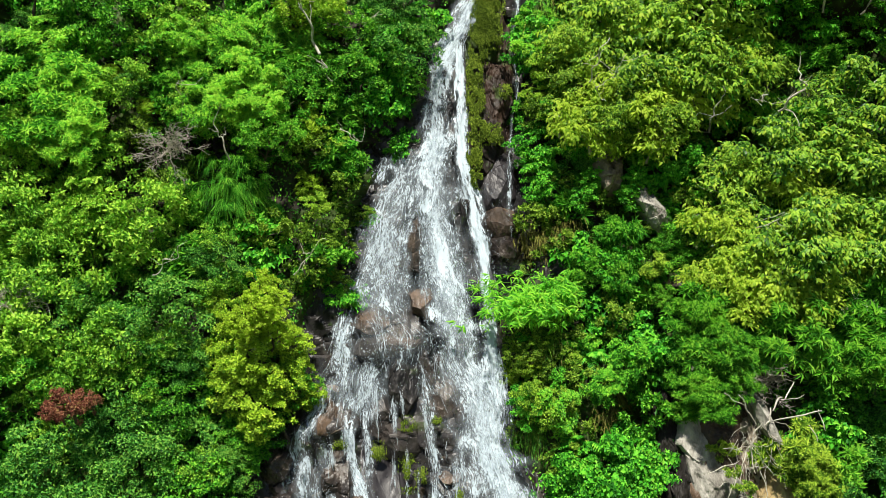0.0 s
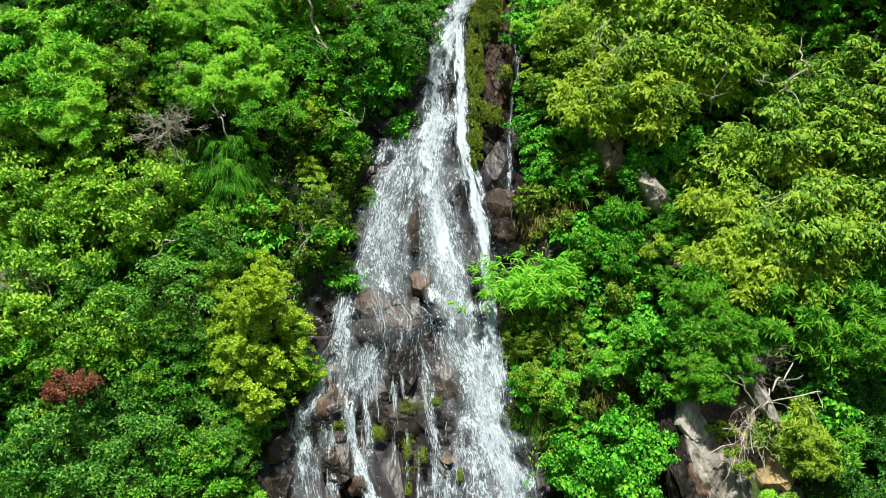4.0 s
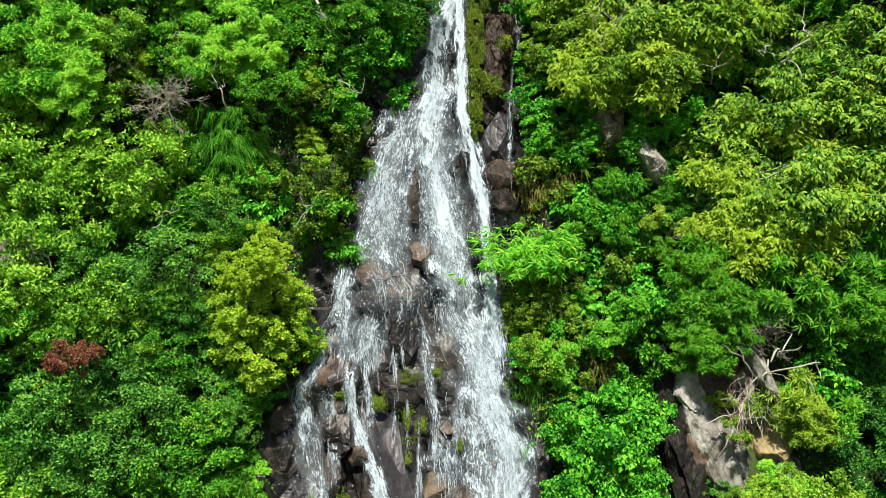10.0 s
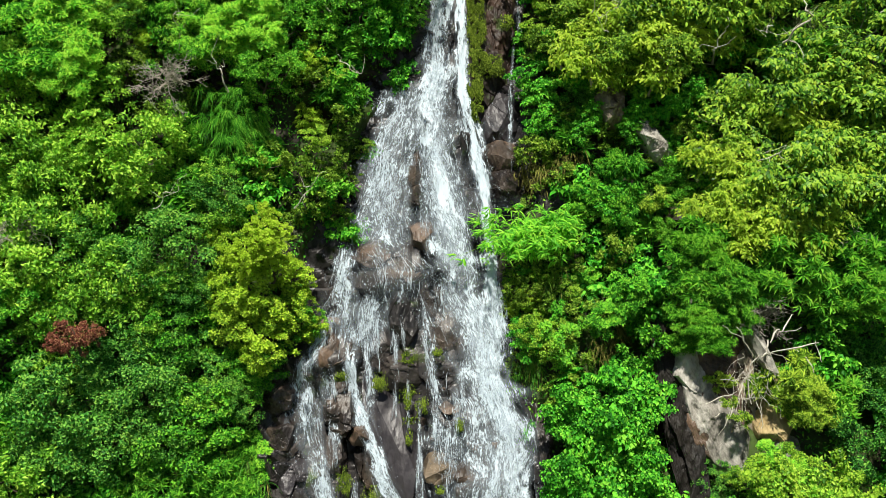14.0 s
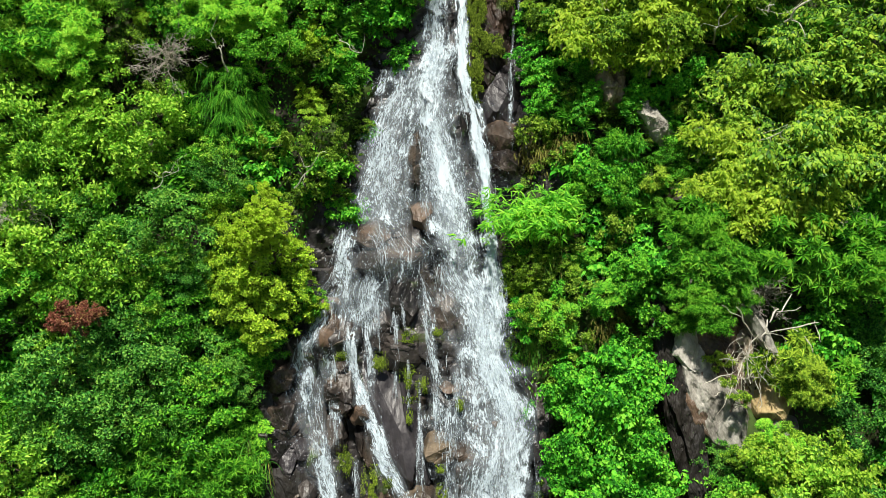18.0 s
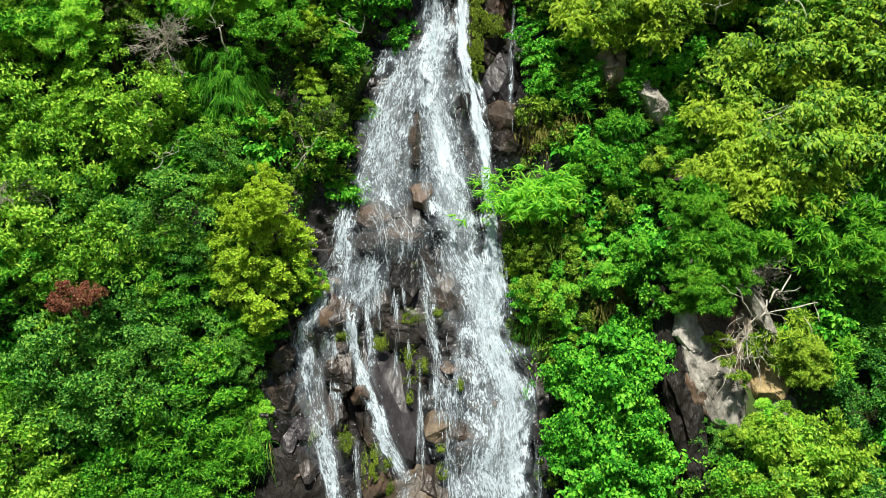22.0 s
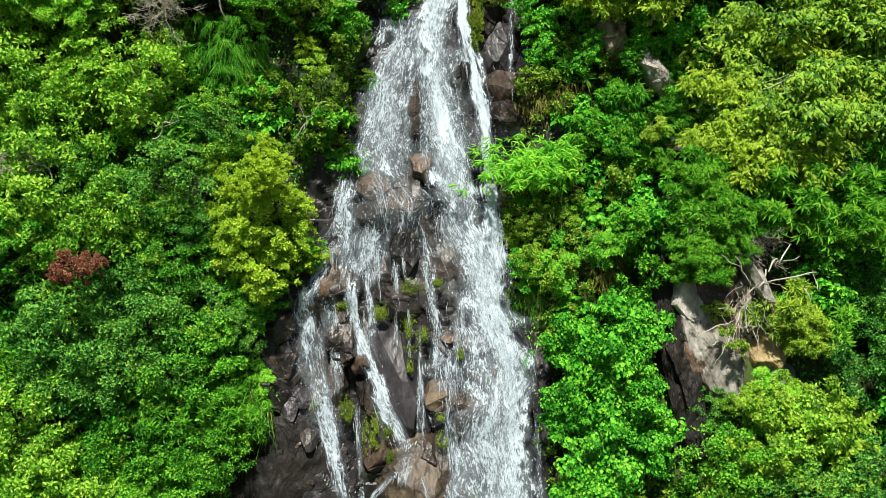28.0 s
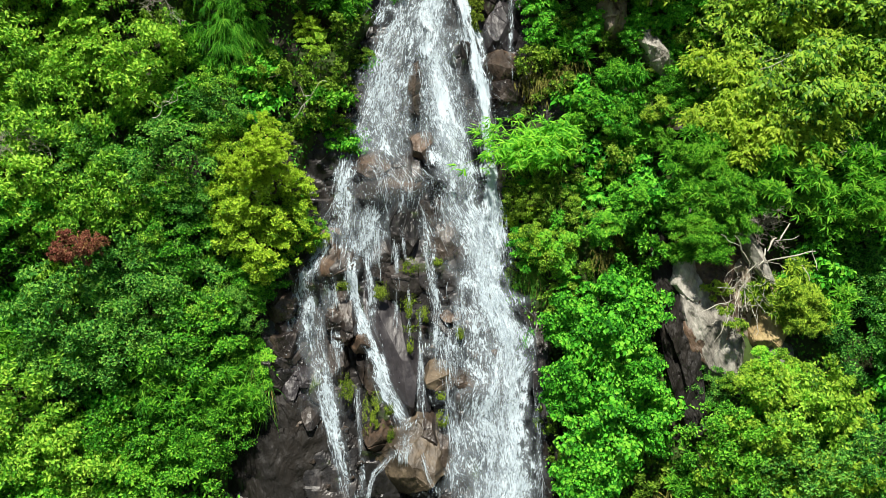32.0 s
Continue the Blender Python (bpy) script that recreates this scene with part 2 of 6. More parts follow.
def blocks(x, z, sx, sz, seed):
    """Broken rock: each cell its own tilted facet. Returns the facet's height and the distance to its joint."""
    gx, gz = x / sx, z / sz
    ix, iz = np.floor(gx), np.floor(gz)
    best, second, height = np.full(x.shape, 9.0), np.full(x.shape, 9.0), np.zeros(x.shape)
    for dx in (-1, 0, 1):
        for dz in (-1, 0, 1):
            cx, cz = ix + dx, iz + dz
            ox = gx - cx - 0.5 - 0.8 * (lattice(cx, cz, seed) - 0.5)
            oz = gz - cz - 0.5 - 0.8 * (lattice(cx, cz, seed + 1) - 0.5)
            d = np.hypot(ox, oz)
            h = lattice(cx, cz, seed + 2) - 0.5 + (lattice(cx, cz, seed + 3) - 0.5) * ox * 1.2 + (lattice(cx, cz, seed + 4) - 0.2) * oz * 0.9
            near = d < best
            second = np.where(near, best, np.minimum(second, d))
            height = np.where(near, h, height)
            best = np.where(near, d, best)
    return height, second - best


# ================= the hillside, the rock channel =================
LEFT_Z = (-13.5, -11.3, -10.4, -9.5, -8.2, -7.6, -6.5, -4.5, -2.8, -0.4, 0.9, 2.8, 4.7, 6.6, 10)
LEFT_X = (-6.2, -5.8, -5.0, -5.6, -5.6, -4.9, -4.1, -3.5, -3.1, -2.4, -1.8, -0.8, -0.3, 0.55, 1.2)
RIGHT_Z = (-13, -11.6, -10.1, -8.2, -7.0, -6.1, -3.9, -2.5, -0.7, 2.6, 6.6, 10)
RIGHT_X = (3.35, 3.1, 2.75, 2.3, 2.1, 1.85, 1.7, 2.5, 2.5, 2.65, 2.85, 3.1)
OUTCROPS = ((7.09, -9.73, .32, 1.7), (8.4, -7.86, 1.75, 2.15), (5.34, 0.55, 0.4, 0.7), (6.8, -0.4, 0.3, 0.55))     # bare places on the bank, first the dark-plated cleft: x, z, half width, half height
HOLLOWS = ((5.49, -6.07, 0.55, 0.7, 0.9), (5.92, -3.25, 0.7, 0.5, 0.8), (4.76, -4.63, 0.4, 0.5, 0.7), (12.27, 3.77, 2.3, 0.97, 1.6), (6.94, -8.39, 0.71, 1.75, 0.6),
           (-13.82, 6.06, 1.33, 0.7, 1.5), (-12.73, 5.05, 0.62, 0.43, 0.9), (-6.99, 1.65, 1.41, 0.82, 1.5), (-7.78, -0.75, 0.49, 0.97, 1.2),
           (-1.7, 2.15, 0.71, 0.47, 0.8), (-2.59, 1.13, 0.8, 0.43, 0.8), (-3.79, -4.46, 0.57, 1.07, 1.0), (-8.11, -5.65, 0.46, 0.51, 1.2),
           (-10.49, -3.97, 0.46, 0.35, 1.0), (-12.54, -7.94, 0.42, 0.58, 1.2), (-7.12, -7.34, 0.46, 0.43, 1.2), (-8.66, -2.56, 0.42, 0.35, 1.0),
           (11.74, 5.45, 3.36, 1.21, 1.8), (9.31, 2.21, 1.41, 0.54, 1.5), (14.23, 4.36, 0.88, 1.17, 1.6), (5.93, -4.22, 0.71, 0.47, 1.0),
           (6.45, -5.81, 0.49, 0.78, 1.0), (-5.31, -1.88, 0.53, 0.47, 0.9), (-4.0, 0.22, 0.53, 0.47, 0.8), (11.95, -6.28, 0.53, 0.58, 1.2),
           (12.35, -8.09, 0.53, 0.78, 1.2), (7.73, -10.25, 0.46, 0.78, 1.0))     # hollows sunk to darken gaps between crowns: x, z, half width, half height, depth


def slope(z):
    return 31.0 + 0.4 * z


def outside(x, z):
    """How far a place on the hillside lies outside the rock channel (negative inside)."""
    return np.maximum(np.interp(z, LEFT_Z, LEFT_X) - x, x - np.interp(z, RIGHT_Z, RIGHT_X))


def smooth01(v):
    v = np.clip(v, 0, 1)
    return v * v * (3 - 2 * v)


def bank(x, z):
    """The earth of the hillside."""
    o = outside(x, z)
    bulge = -1.1 + 1.6 * smooth01((o + 0.6) / 1.3)
    lumps = 1.1 * fbm(x * 0.22, z * 0.22, 5, 4) * smooth01(o / 2 + 0.2)
    y = slope(z) - bulge - lumps
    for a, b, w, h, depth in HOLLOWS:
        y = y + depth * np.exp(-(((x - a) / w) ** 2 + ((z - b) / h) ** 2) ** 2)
    return y


LEDGES = ((-1.6, -4.4, 1.2, 0.55, 0.25), (-1.4, -6.1, 1.0, 0.8, -0.08), (-3.6, -6.9, 0.9, 0.5, 0.5), (0.4, -10.3, 1.3, 0.45, 0.22),
          (-1.2, -8.2, 1.4, 0.7, -0.2), (-0.9, -1.2, 0.35, 1.6, 0.35), (2.0, -1.3, 0.6, 0.5, 0.3), (-5.0, -9.0, 0.7, 2.5, 0.3))


def rough_rock(x, z):
    y = slope(z)
    for cx, cz, wx, wz, amp in LEDGES:
        y = y - amp * np.exp(-((x - cx) / wx) ** 2 - ((z - cz) / wz) ** 2)
    return y


def rock(x, z):
    """The face's worn surface: the broken one, its edges a little rounded by the water."""
    return sum(broken_rock(x + i, z + j) for i, j in ((0, 0), (.02, .01), (-.01, -.02))) / 3


def broken_rock(x, z):
    wx, wz = x + 0.25 * fbm(x * 0.9, z * 0.9, 31), z + 0.25 * fbm(x * 0.9, z * 0.9, 47)
    a, ja = blocks(wx, wz, 1.5, 1.5, 3)
    b, jb = blocks(wx + 0.3 * wz, wz, 0.5, 0.62, 8)
    y = rough_rock(x, z) - 0.62 * a - 0.15 * b + 0.06 * np.exp(-ja / 0.035) + 0.02 * np.exp(-jb / 0.04)
    return y - 0.05 * fbm(x * 3.5, z * 3.5, 12, 4)


def grid_faces(rows, cols):
    i = np.arange(rows - 1)[:, None] * cols + np.arange(cols - 1)[None, :]
    return np.stack([i, i + 1, i + cols + 1, i + cols], -1).reshape(-1, 4)


def build_hillside():
    xs = np.concatenate([-np.geomspace(420, 18.5, 22), np.arange(-18, 18.01, 0.16), np.geomspace(18.5, 420, 22)])
    zc = np.arange(-16.4, 11.01, 0.16)
    yg = np.concatenate([-np.geomspace(400, 3, 14), np.linspace(0, 22, 12)])
    zt = np.concatenate([np.linspace(11.5, 46, 26), np.linspace(46.5, 52, 6)])
    yt = np.concatenate([35.4 + (zt[:26] - 11) * 1.25, 82 + np.geomspace(8, 420, 6)])
    rows = []
    for y in yg:
        rows.append(np.stack([xs, np.full(xs.shape, y), -17.2 + 0.3 * fbm(xs * 0.3, xs * 0 + y * 0.3, 9)], -1))
    for z in zc:
        zz = np.full(xs.shape, z)
        rows.append(np.stack([xs, bank(xs, zz), zz], -1))
    for y, z in zip(yt, zt):
        zz = np.full(xs.shape, z)
        rows.append(np.stack([xs, y - 1.0 + 2.5 * fbm(xs * 0.12, zz * 0.12, 5), zz], -1))
    v = np.concatenate(rows)
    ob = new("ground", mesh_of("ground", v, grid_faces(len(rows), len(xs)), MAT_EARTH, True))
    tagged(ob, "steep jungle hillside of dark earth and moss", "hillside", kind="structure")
    xs, zs = np.arange(-7.6, 4.6, 0.055), np.arange(-17.4, 10.5, 0.055)
    X, Z = np.meshgrid(xs, zs)
    v = np.stack([X, rock(X, Z), Z], -1).reshape(-1, 3)
    face = new("rock_face", mesh_of("rock_face", v, grid_faces(len(zs), len(xs)), MAT_ROCK))
    tagged(face, "wet dark broken rock face under the waterfall", "rock face", kind="structure")
    return face


ROCK_FACE = build_hillside()


# ================= leaves =================
def leaf_mesh(name, base, along, normal, length, width, material, bend=0.15, full=False, widest=0.45):
    """Many leaves: each folded at its midrib and bent at its tip."""
    n = len(base)
    along, normal = unit(along), unit(normal)
    side = unit(np.cross(along, normal))
    normal = np.cross(side, along)
    L, W = np.asarray(length).reshape(-1, 1) * np.ones((n, 1)), np.asarray(width).reshape(-1, 1) * np.ones((n, 1))
    mid = base + along * L * widest
    l, r = mid - side * W / 2 + normal * W * 0.14, mid + side * W / 2 + normal * W * 0.14
    tip = base + along * L - normal * L * bend
    if not full:
        v = np.stack([base, r, tip, l], 1).reshape(-1, 3)
        k = np.arange(n)[:, None] * 4
        f = np.concatenate([k + [[0, 1, 2]], k + [[0, 2, 3]]])
    else:
        q1, q2 = base + along * L * .28 + normal * L * .04, base + along * L * .68 + normal * L * (.03 - bend * .35)
        h1, h2 = side * W * .46, side * W * .42
        v = np.stack([base, q1 + h1, q1 - h1, q2 + h2, q2 - h2, tip], 1).reshape(-1, 3)
        k = np.arange(n)[:, None] * 6
        f = np.concatenate([k + [[0, 1, 2]], k + [[1, 3, 4]], k + [[1, 4, 2]], k + [[3, 5, 4]]])
    return mesh_of(name, v, f, material)


def tube(points, radii, sides=6):
    """A tapered tube along points: vertices and four-cornered faces."""
    p = np.asarray(points, float)
    d = unit(np.gradient(p, axis=0))
    ref = np.where(np.abs(d[:, 2:3]) > 0.9, [[1.0, 0, 0]], [[0, 0, 1.0]])
    u = unit(np.cross(d, ref))
    w = np.cross(d, u)
    a = np.linspace(0, 2 * math.pi, sides, endpoint=False)
    ring = u[:, None] * np.cos(a)[None, :, None] + w[:, None] * np.sin(a)[None, :, None]
    v = (p[:, None] + ring * np.asarray(radii)[:, None, None]).reshape(-1, 3)
    f = []
    for i in range(len(p) - 1):
        for j in range(sides):
            k = (j + 1) % sides
            f.append((i * sides + j, i * sides + k, (i + 1) * sides + k, (i + 1) * sides + j))
    return v, np.array(f)


def tubes_mesh(name, list_of_tubes, material):
    vs, fs, n = [], [], 0
    for v, f in list_of_tubes:
        vs.append(v)
        fs.append(f + n)
        n += len(v)
    return mesh_of(name, np.concatenate(vs), np.concatenate(fs), material, True)


def limb_path(rng, a, b, steps=6, wander=0.08):
    """A gently crooked way from a to b."""
    t = np.linspace(0, 1, steps)[:, None]
    a, b = np.asarray(a, float), np.asarray(b, float)
    sway = sum(rng.normal(0, wander / k, 3) * np.sin(k * math.pi * t) for k in (1, 2, 3, 5))
    return a + (b - a) * t + sway * np.linalg.norm(b - a)


def directions(rng, n, front=0.75, up=0.25):
    """Directions crowded towards the open side of the slope and upwards."""
    d = unit(rng.normal(size=(n * 4, 3)))
    weight = 0.08 + np.clip(-d[:, 1] * front + d[:, 2] * up + 0.25, 0, None)
    keep = rng.random(n * 4) < weight / weight.max()
    return d[keep][:n]


def crown_clumps(rng, r, count, flat=0.85, lump=(0.15, 0.34)):
    d = directions(rng, count)
    c = d * r * rng.uniform(0.5, 1.08, (len(d), 1)) * [1, 1, flat]
    c[0] = 0
    return c, rng.uniform(*lump, len(d)) * r, d


def crown_points(rng, c, rad, d, total):
    """Places on the clumps' skins, with the direction out of each."""
    share = rad ** 2 / (rad ** 2).sum()
    which = rng.choice(len(c), total, p=share)
    u = unit([0, -.22, 0] + unit(rng.normal(size=(total, 3))) + 0.35 * d[which] + [0, -0.36, 0.72])
    p = c[which] + u * rad[which][:, None] * rng.uniform(0.55, 1.08, (total, 1)) ** .7 * [1.06, 1.06, .72]
    stray = rng.random(total) < .06
    p[stray] += rng.normal(0, .09, (int(stray.sum()), 3))
    return p, u


def tree_frame(name, rng, r, c, bark, trunk_thick=0.07):
    """An Empty at the root with a trunk and limbs that reach into the crown's clumps. The crown's middle is the origin."""
    root = new(name)
    root.empty_display_size = 0.1
    base = np.array([rng.uniform(-.2, .2) * r, 0.75 * r, -1.05 * r])
    top = np.array([0, 0.1 * r, 0.1 * r])
    p = limb_path(rng, base, top, 8, 0.05)
    trunk = part("trunk", tubes_mesh("trunk", [tube(p, np.linspace(trunk_thick, trunk_thick * .45, 8), 8)], bark), root)
    for k in rng.choice(np.arange(1, len(c)), 4, replace=False):
        s = p[rng.integers(3, 7)]
        q = limb_path(rng, s, c[k] * 1.02, 5, 0.09)
        part("limb", tubes_mesh("limb", [tube(q, np.linspace(trunk_thick * .5, .008, 5), 5)], bark), trunk)
    return root


def broad_tree(rng, r, material, name="tree", leaves=3500, length=0.135, width=0.074, clumps=56, bark=None, lump=(.11, .23)):
    c, rad, d = crown_clumps(rng, r, clumps, lump=lump)
    root = tree_frame(name, rng, r, c, bark or MAT_BARK)
    p, u = crown_points(rng, c, rad, d, leaves)
    along = unit(rng.normal(size=p.shape) + u * 0.5 - [0, 0, 0.25])
    normal = unit(u + rng.normal(0, 0.75, p.shape) + [0, 0, 0.3])
    L = length * rng.uniform(0.6, 1.25, len(p))
    part("crown", leaf_mesh("crown", p, along, normal, L, L * width / length, material, 0.12), root)
    return root


def rosettes(rng, centres, axes, per, length, width, open_angle=(0.35, 1.1)):
    n = len(centres) * per
    which = np.repeat(np.arange(len(centres)), per)
    ax = unit(axes[which])
    ref = unit(np.cross(ax, rng.normal(size=ax.shape) * 0.01 + [0.3, 0.2, 1.0]))
    other = np.cross(ax, ref)
    ang = np.tile(np.arange(per) * 2.399, len(centres)) + np.repeat(rng.uniform(0, 6.3, len(centres)), per)
    out = ref * np.cos(ang)[:, None] + other * np.sin(ang)[:, None]
    lift = rng.uniform(*open_angle, n)[:, None]
    along = out * np.cos(lift) + ax * np.sin(lift)
    normal = ax * np.cos(lift) - out * np.sin(lift)
    L = length * rng.uniform(0.65, 1.2, n)
    return centres[which] + along * 0.02, along, normal, L, L * width / length


def rosette_tree(rng, r, material, name="tree", bunches=480, per=8, length=0.33, width=0.085, clumps=24, bend=0.22, facing=.3, open_angle=(0.2, 0.95)):
    c, rad, d = crown_clumps(rng, r, clumps)
    root = tree_frame(name, rng, r, c, MAT_BARK)
    p, u = crown_points(rng, c, rad, d, bunches)
    ax = unit(u * .7 + [0, -facing, 0.6])
    b, al, no, L, W = rosettes(rng, p, ax, per, length, width, open_angle)
    part("crown", leaf_mesh("crown", b, al, no, L, W, material, bend), root)
    return root


def drooping_tree(rng, r, name="tree", twigs=470, per=9, length=0.20, width=0.078, material=None):
    """Large drooping leaves along hanging twigs; the newest at the ends are lime."""
    c, rad, d = crown_clumps(rng, r, 34, 0.85, (.12, .27))
    root = tree_frame(name, rng, r, c, MAT_PALEBARK, 0.06)
    p, u = crown_points(rng, c, rad, d, twigs)
    way = unit(u * [1, 1, 0.3] + [0, -0.2, -0.1] + rng.normal(0, 0.25, p.shape))
    which = np.repeat(np.arange(len(p)), per)
    s = np.tile(np.linspace(0.0, 1.0, per), len(p))[:, None]
    base = p[which] + way[which] * s * 0.40 - [0, 0, 0.15] * s ** 2
    side = np.where(np.tile(np.arange(per) % 2, len(p))[:, None] == 0, 1.0, -1.0) * unit(np.cross(way[which], [0, 0, 1.0]))
    along = unit(side * (.9 - 0.5 * s) + way[which] * (0.4 + 0.5 * s) - [0, 0, 0.7] + rng.normal(0, 0.5, base.shape))
    normal = unit(u[which] * .6 + [0, -0.7, 0.7] + rng.normal(0, 0.4, base.shape))
    L = length * rng.uniform(0.45, 1.15, len(base))
    fresh = (s[:, 0] > 0.6) & (rng.random(len(base)) < 0.28) & (np.repeat(u[:, 1], per) < 0.1)
    o = ~fresh
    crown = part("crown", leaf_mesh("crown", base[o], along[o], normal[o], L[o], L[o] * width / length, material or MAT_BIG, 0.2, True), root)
    part("young_foliage", leaf_mesh("young_foliage", base[fresh], along[fresh] - [0, 0, .5], normal[fresh], L[fresh], L[fresh] * width / length, MAT_YOUNG, 0.2, True), crown, "lime-coloured young leaves at the twig ends")
    return root


def vine_mound(rng, r, material, name="shrub", leaves=3400, length=0.128, width=0.097):
    c, rad, d = crown_clumps(rng, r, 22, 1.1, (0.22, 0.4))
    root = tree_frame(name, rng, r, c, MAT_BARK, 0.03)
    p, u = crown_points(rng, c, rad, d, leaves)
    along = unit(rng.normal(0, 0.6, p.shape) + [0, -0.3, -0.75])
    normal = unit(u + [0, -0.4, 0.4] + rng.normal(0, 0.6, p.shape))
    L = length * rng.uniform(0.55, 1.25, len(p))
    part("crown", leaf_mesh("crown", p, along, normal, L, L * width / length, material, 0.1, False, 0.38), root)
    return root


def blades(rng, name, root_points, out, count, length, width, material, steps=5, fall=0.9):
    """Long arching blades, each a folded strip."""
    n = count
    k = rng.integers(0, len(root_points), n)
    p = root_points[k]
    way = unit(out + rng.normal(0, 0.45, (n, 3)))
    L = length * rng.uniform(0.5, 1.2, n)
    side = unit(np.cross(way, [0, 0, 1.0]) + rng.normal(0, 0.2, (n, 3)))
    rows = []
    for i in range(steps):
        s = i / (steps - 1)
        q = p + way * (L * s)[:, None] - np.array([0, 0, 1.0]) * (L * fall * s * s)[:, None]
        w = width * (1 - s) ** 0.7 * 0.5 + 0.002
        rows += [q - side * w, q + side * w]
    v = np.stack(rows, 1).reshape(-1, 3)
    a = np.arange(n)[:, None] * steps * 2
    f = np.concatenate([a + [[2 * i, 2 * i + 1, 2 * i + 3, 2 * i + 2]] for i in range(steps - 1)])
    return mesh_of(name, v, f, material)


def grass_tuft(rng, r, material, name="grass_tuft", count=420, length=0.9, width=0.032, dry=7):
    root = new(name)
    root.empty_display_size = 0.1
    pts = rng.normal(0, 0.5, (60, 3)) * [r, 0.25 * r, r]
    stuff_part("foliage", blades(rng, "foliage", pts, np.array([0, -0.75, 0.55]), count, length, width, material, 6, 1.0), root)
    if dry:
        stuff_part("dry_foliage", blades(rng, "dry_foliage", pts, np.array([0, -0.6, 0.1]), count // dry, length, 0.026, MAT_STRAW, 5, 1.1), root, "dry straw-coloured blades")
    return root


def bamboo_clump(rng, r, material, name="bamboo", culms=16, sprays=11):
    """Arching thin culms with sprays of narrow leaves."""
    root = new(name)
    root.empty_display_size = 0.1
    P, A, N, stems = [], [], [], []
    for i in range(culms):
        way = unit(np.array([rng.normal(0, .8), -0.7, 0.5 + rng.normal(0, .3)]))
        L = r * rng.uniform(0.9, 1.5)
        t = np.linspace(0, 1, 8)[:, None]
        q = rng.normal(0, .12 * r, 3) + [0, .5 * r, -.3 * r] + way * L * t - np.array([0, 0, .7]) * L * t ** 2
        stems.append(tube(q, np.linspace(.014, .004, 8), 5))
        for s in range(sprays):
            c = q[rng.integers(2, 8)] + rng.normal(0, .10 * r, 3)
            d0 = unit(way + rng.normal(0, .5, 3) - [0, 0, .5])
            for j in range(9):
                P.append(c + d0 * j * .03)
                A.append(unit(d0 * .8 + rng.normal(0, .45, 3) - [0, 0, .35]))
                N.append(unit(np.array([0, -.4, .9]) + rng.normal(0, .35, 3)))
    stuff_part("cane", tubes_mesh("cane", stems, MAT_GRASS), root)
    P = np.array(P)
    L = .34 * rng.uniform(.6, 1.2, len(P))
    stuff_part("foliage", leaf_mesh("foliage", P, np.array(A), np.array(N), L, L * .15, material, .25, True), root)
    return root


def leaning_bamboo(rng, r, material):
    """Bamboo leaning sideways out of the bank, its leaves in a broad flat spray."""
    root = new("bamboo")
    root.empty_display_size = 0.1
    P, A, N, stems = [], [], [], []
    for i in range(26):
        way = unit(np.array([-1 + rng.normal(0, .2), -.35 + rng.normal(0, .2), .16 + rng.normal(0, .14)]))
        L = r * rng.uniform(0.9, 2.9)
        t = np.linspace(0, 1, 10)[:, None]
        q = rng.normal(0, .16 * r, 3) + [.9 * r, .3 * r, -.05 * r] + way * L * t - np.array([0, 0, .30]) * L * t ** 2
        stems.append(tube(q, np.linspace(.013, .004, 10), 5))
        for s in range(16):
            c = q[rng.integers(1, 10)] + rng.normal(0, .07 * r, 3)
            fan = rng.uniform(0, 6.3)
            for j in range(7):
                g = fan + j * .45
                P.append(c + rng.normal(0, .02, 3))
                A.append(unit(np.array([math.cos(g) - .25, -.35, .5 * math.sin(g) - .35]) + rng.normal(0, .25, 3)))
                N.append(unit(np.array([0, -.6, .8]) + rng.normal(0, .3, 3)))
    stuff_part("cane", tubes_mesh("cane", stems, MAT_GRASS), root)
    L = .27 * rng.uniform(.6, 1.25, len(P))
    stuff_part("foliage", leaf_mesh("foliage", np.array(P), np.array(A), np.array(N), L, L * .17, material, .3, True), root)
    return root


def fronds(rng, name, count, r, material, leaf=0.2, pairs=14, bend=0.6, label=""):
    """A rosette of feathered fronds."""
    root = new(name)
    root.empty_display_size = 0.1
    for i in range(count):
        way = unit(np.array([rng.normal(0, .9), -.55, .5 + rng.normal(0, .35)]))
        L = r * rng.uniform(.75, 1.2)
        t = np.linspace(0, 1, pairs)[:, None]
        q = way * L * t - np.array([0, 0, bend]) * L * t ** 2
        tan = unit(np.gradient(q, axis=0))
        side = unit(np.cross(tan, [0, 0, 1.0]))
        base = np.concatenate([q, q])
        al = np.concatenate([side, -side]) + np.concatenate([tan, tan]) * .5 - [0, 0, .15]
        size = leaf * np.sin(np.linspace(.35, 3.0, pairs)) * rng.uniform(.85, 1.15, pairs)
        size = np.concatenate([size, size])
        no = np.tile(np.cross(side, tan), (2, 1))
        me = leaf_mesh("frond", base, al, no, size, size * .26, material, .1, True)
        bm = bmesh.new()
        bm.from_mesh(me)
        vs = [bm.verts.new(p) for e, p in zip(np.tile([-1, 1], pairs), np.repeat(q, 2, 0) + np.repeat(side, 2, 0) * np.tile([-.012, .012], pairs)[:, None])]
        for k in range(pairs - 1):
            bm.faces.new((vs[2 * k], vs[2 * k + 1], vs[2 * k + 3], vs[2 * k + 2]))
        bm.to_mesh(me)
        bm.free()
        part("frond", me, root)
    return root


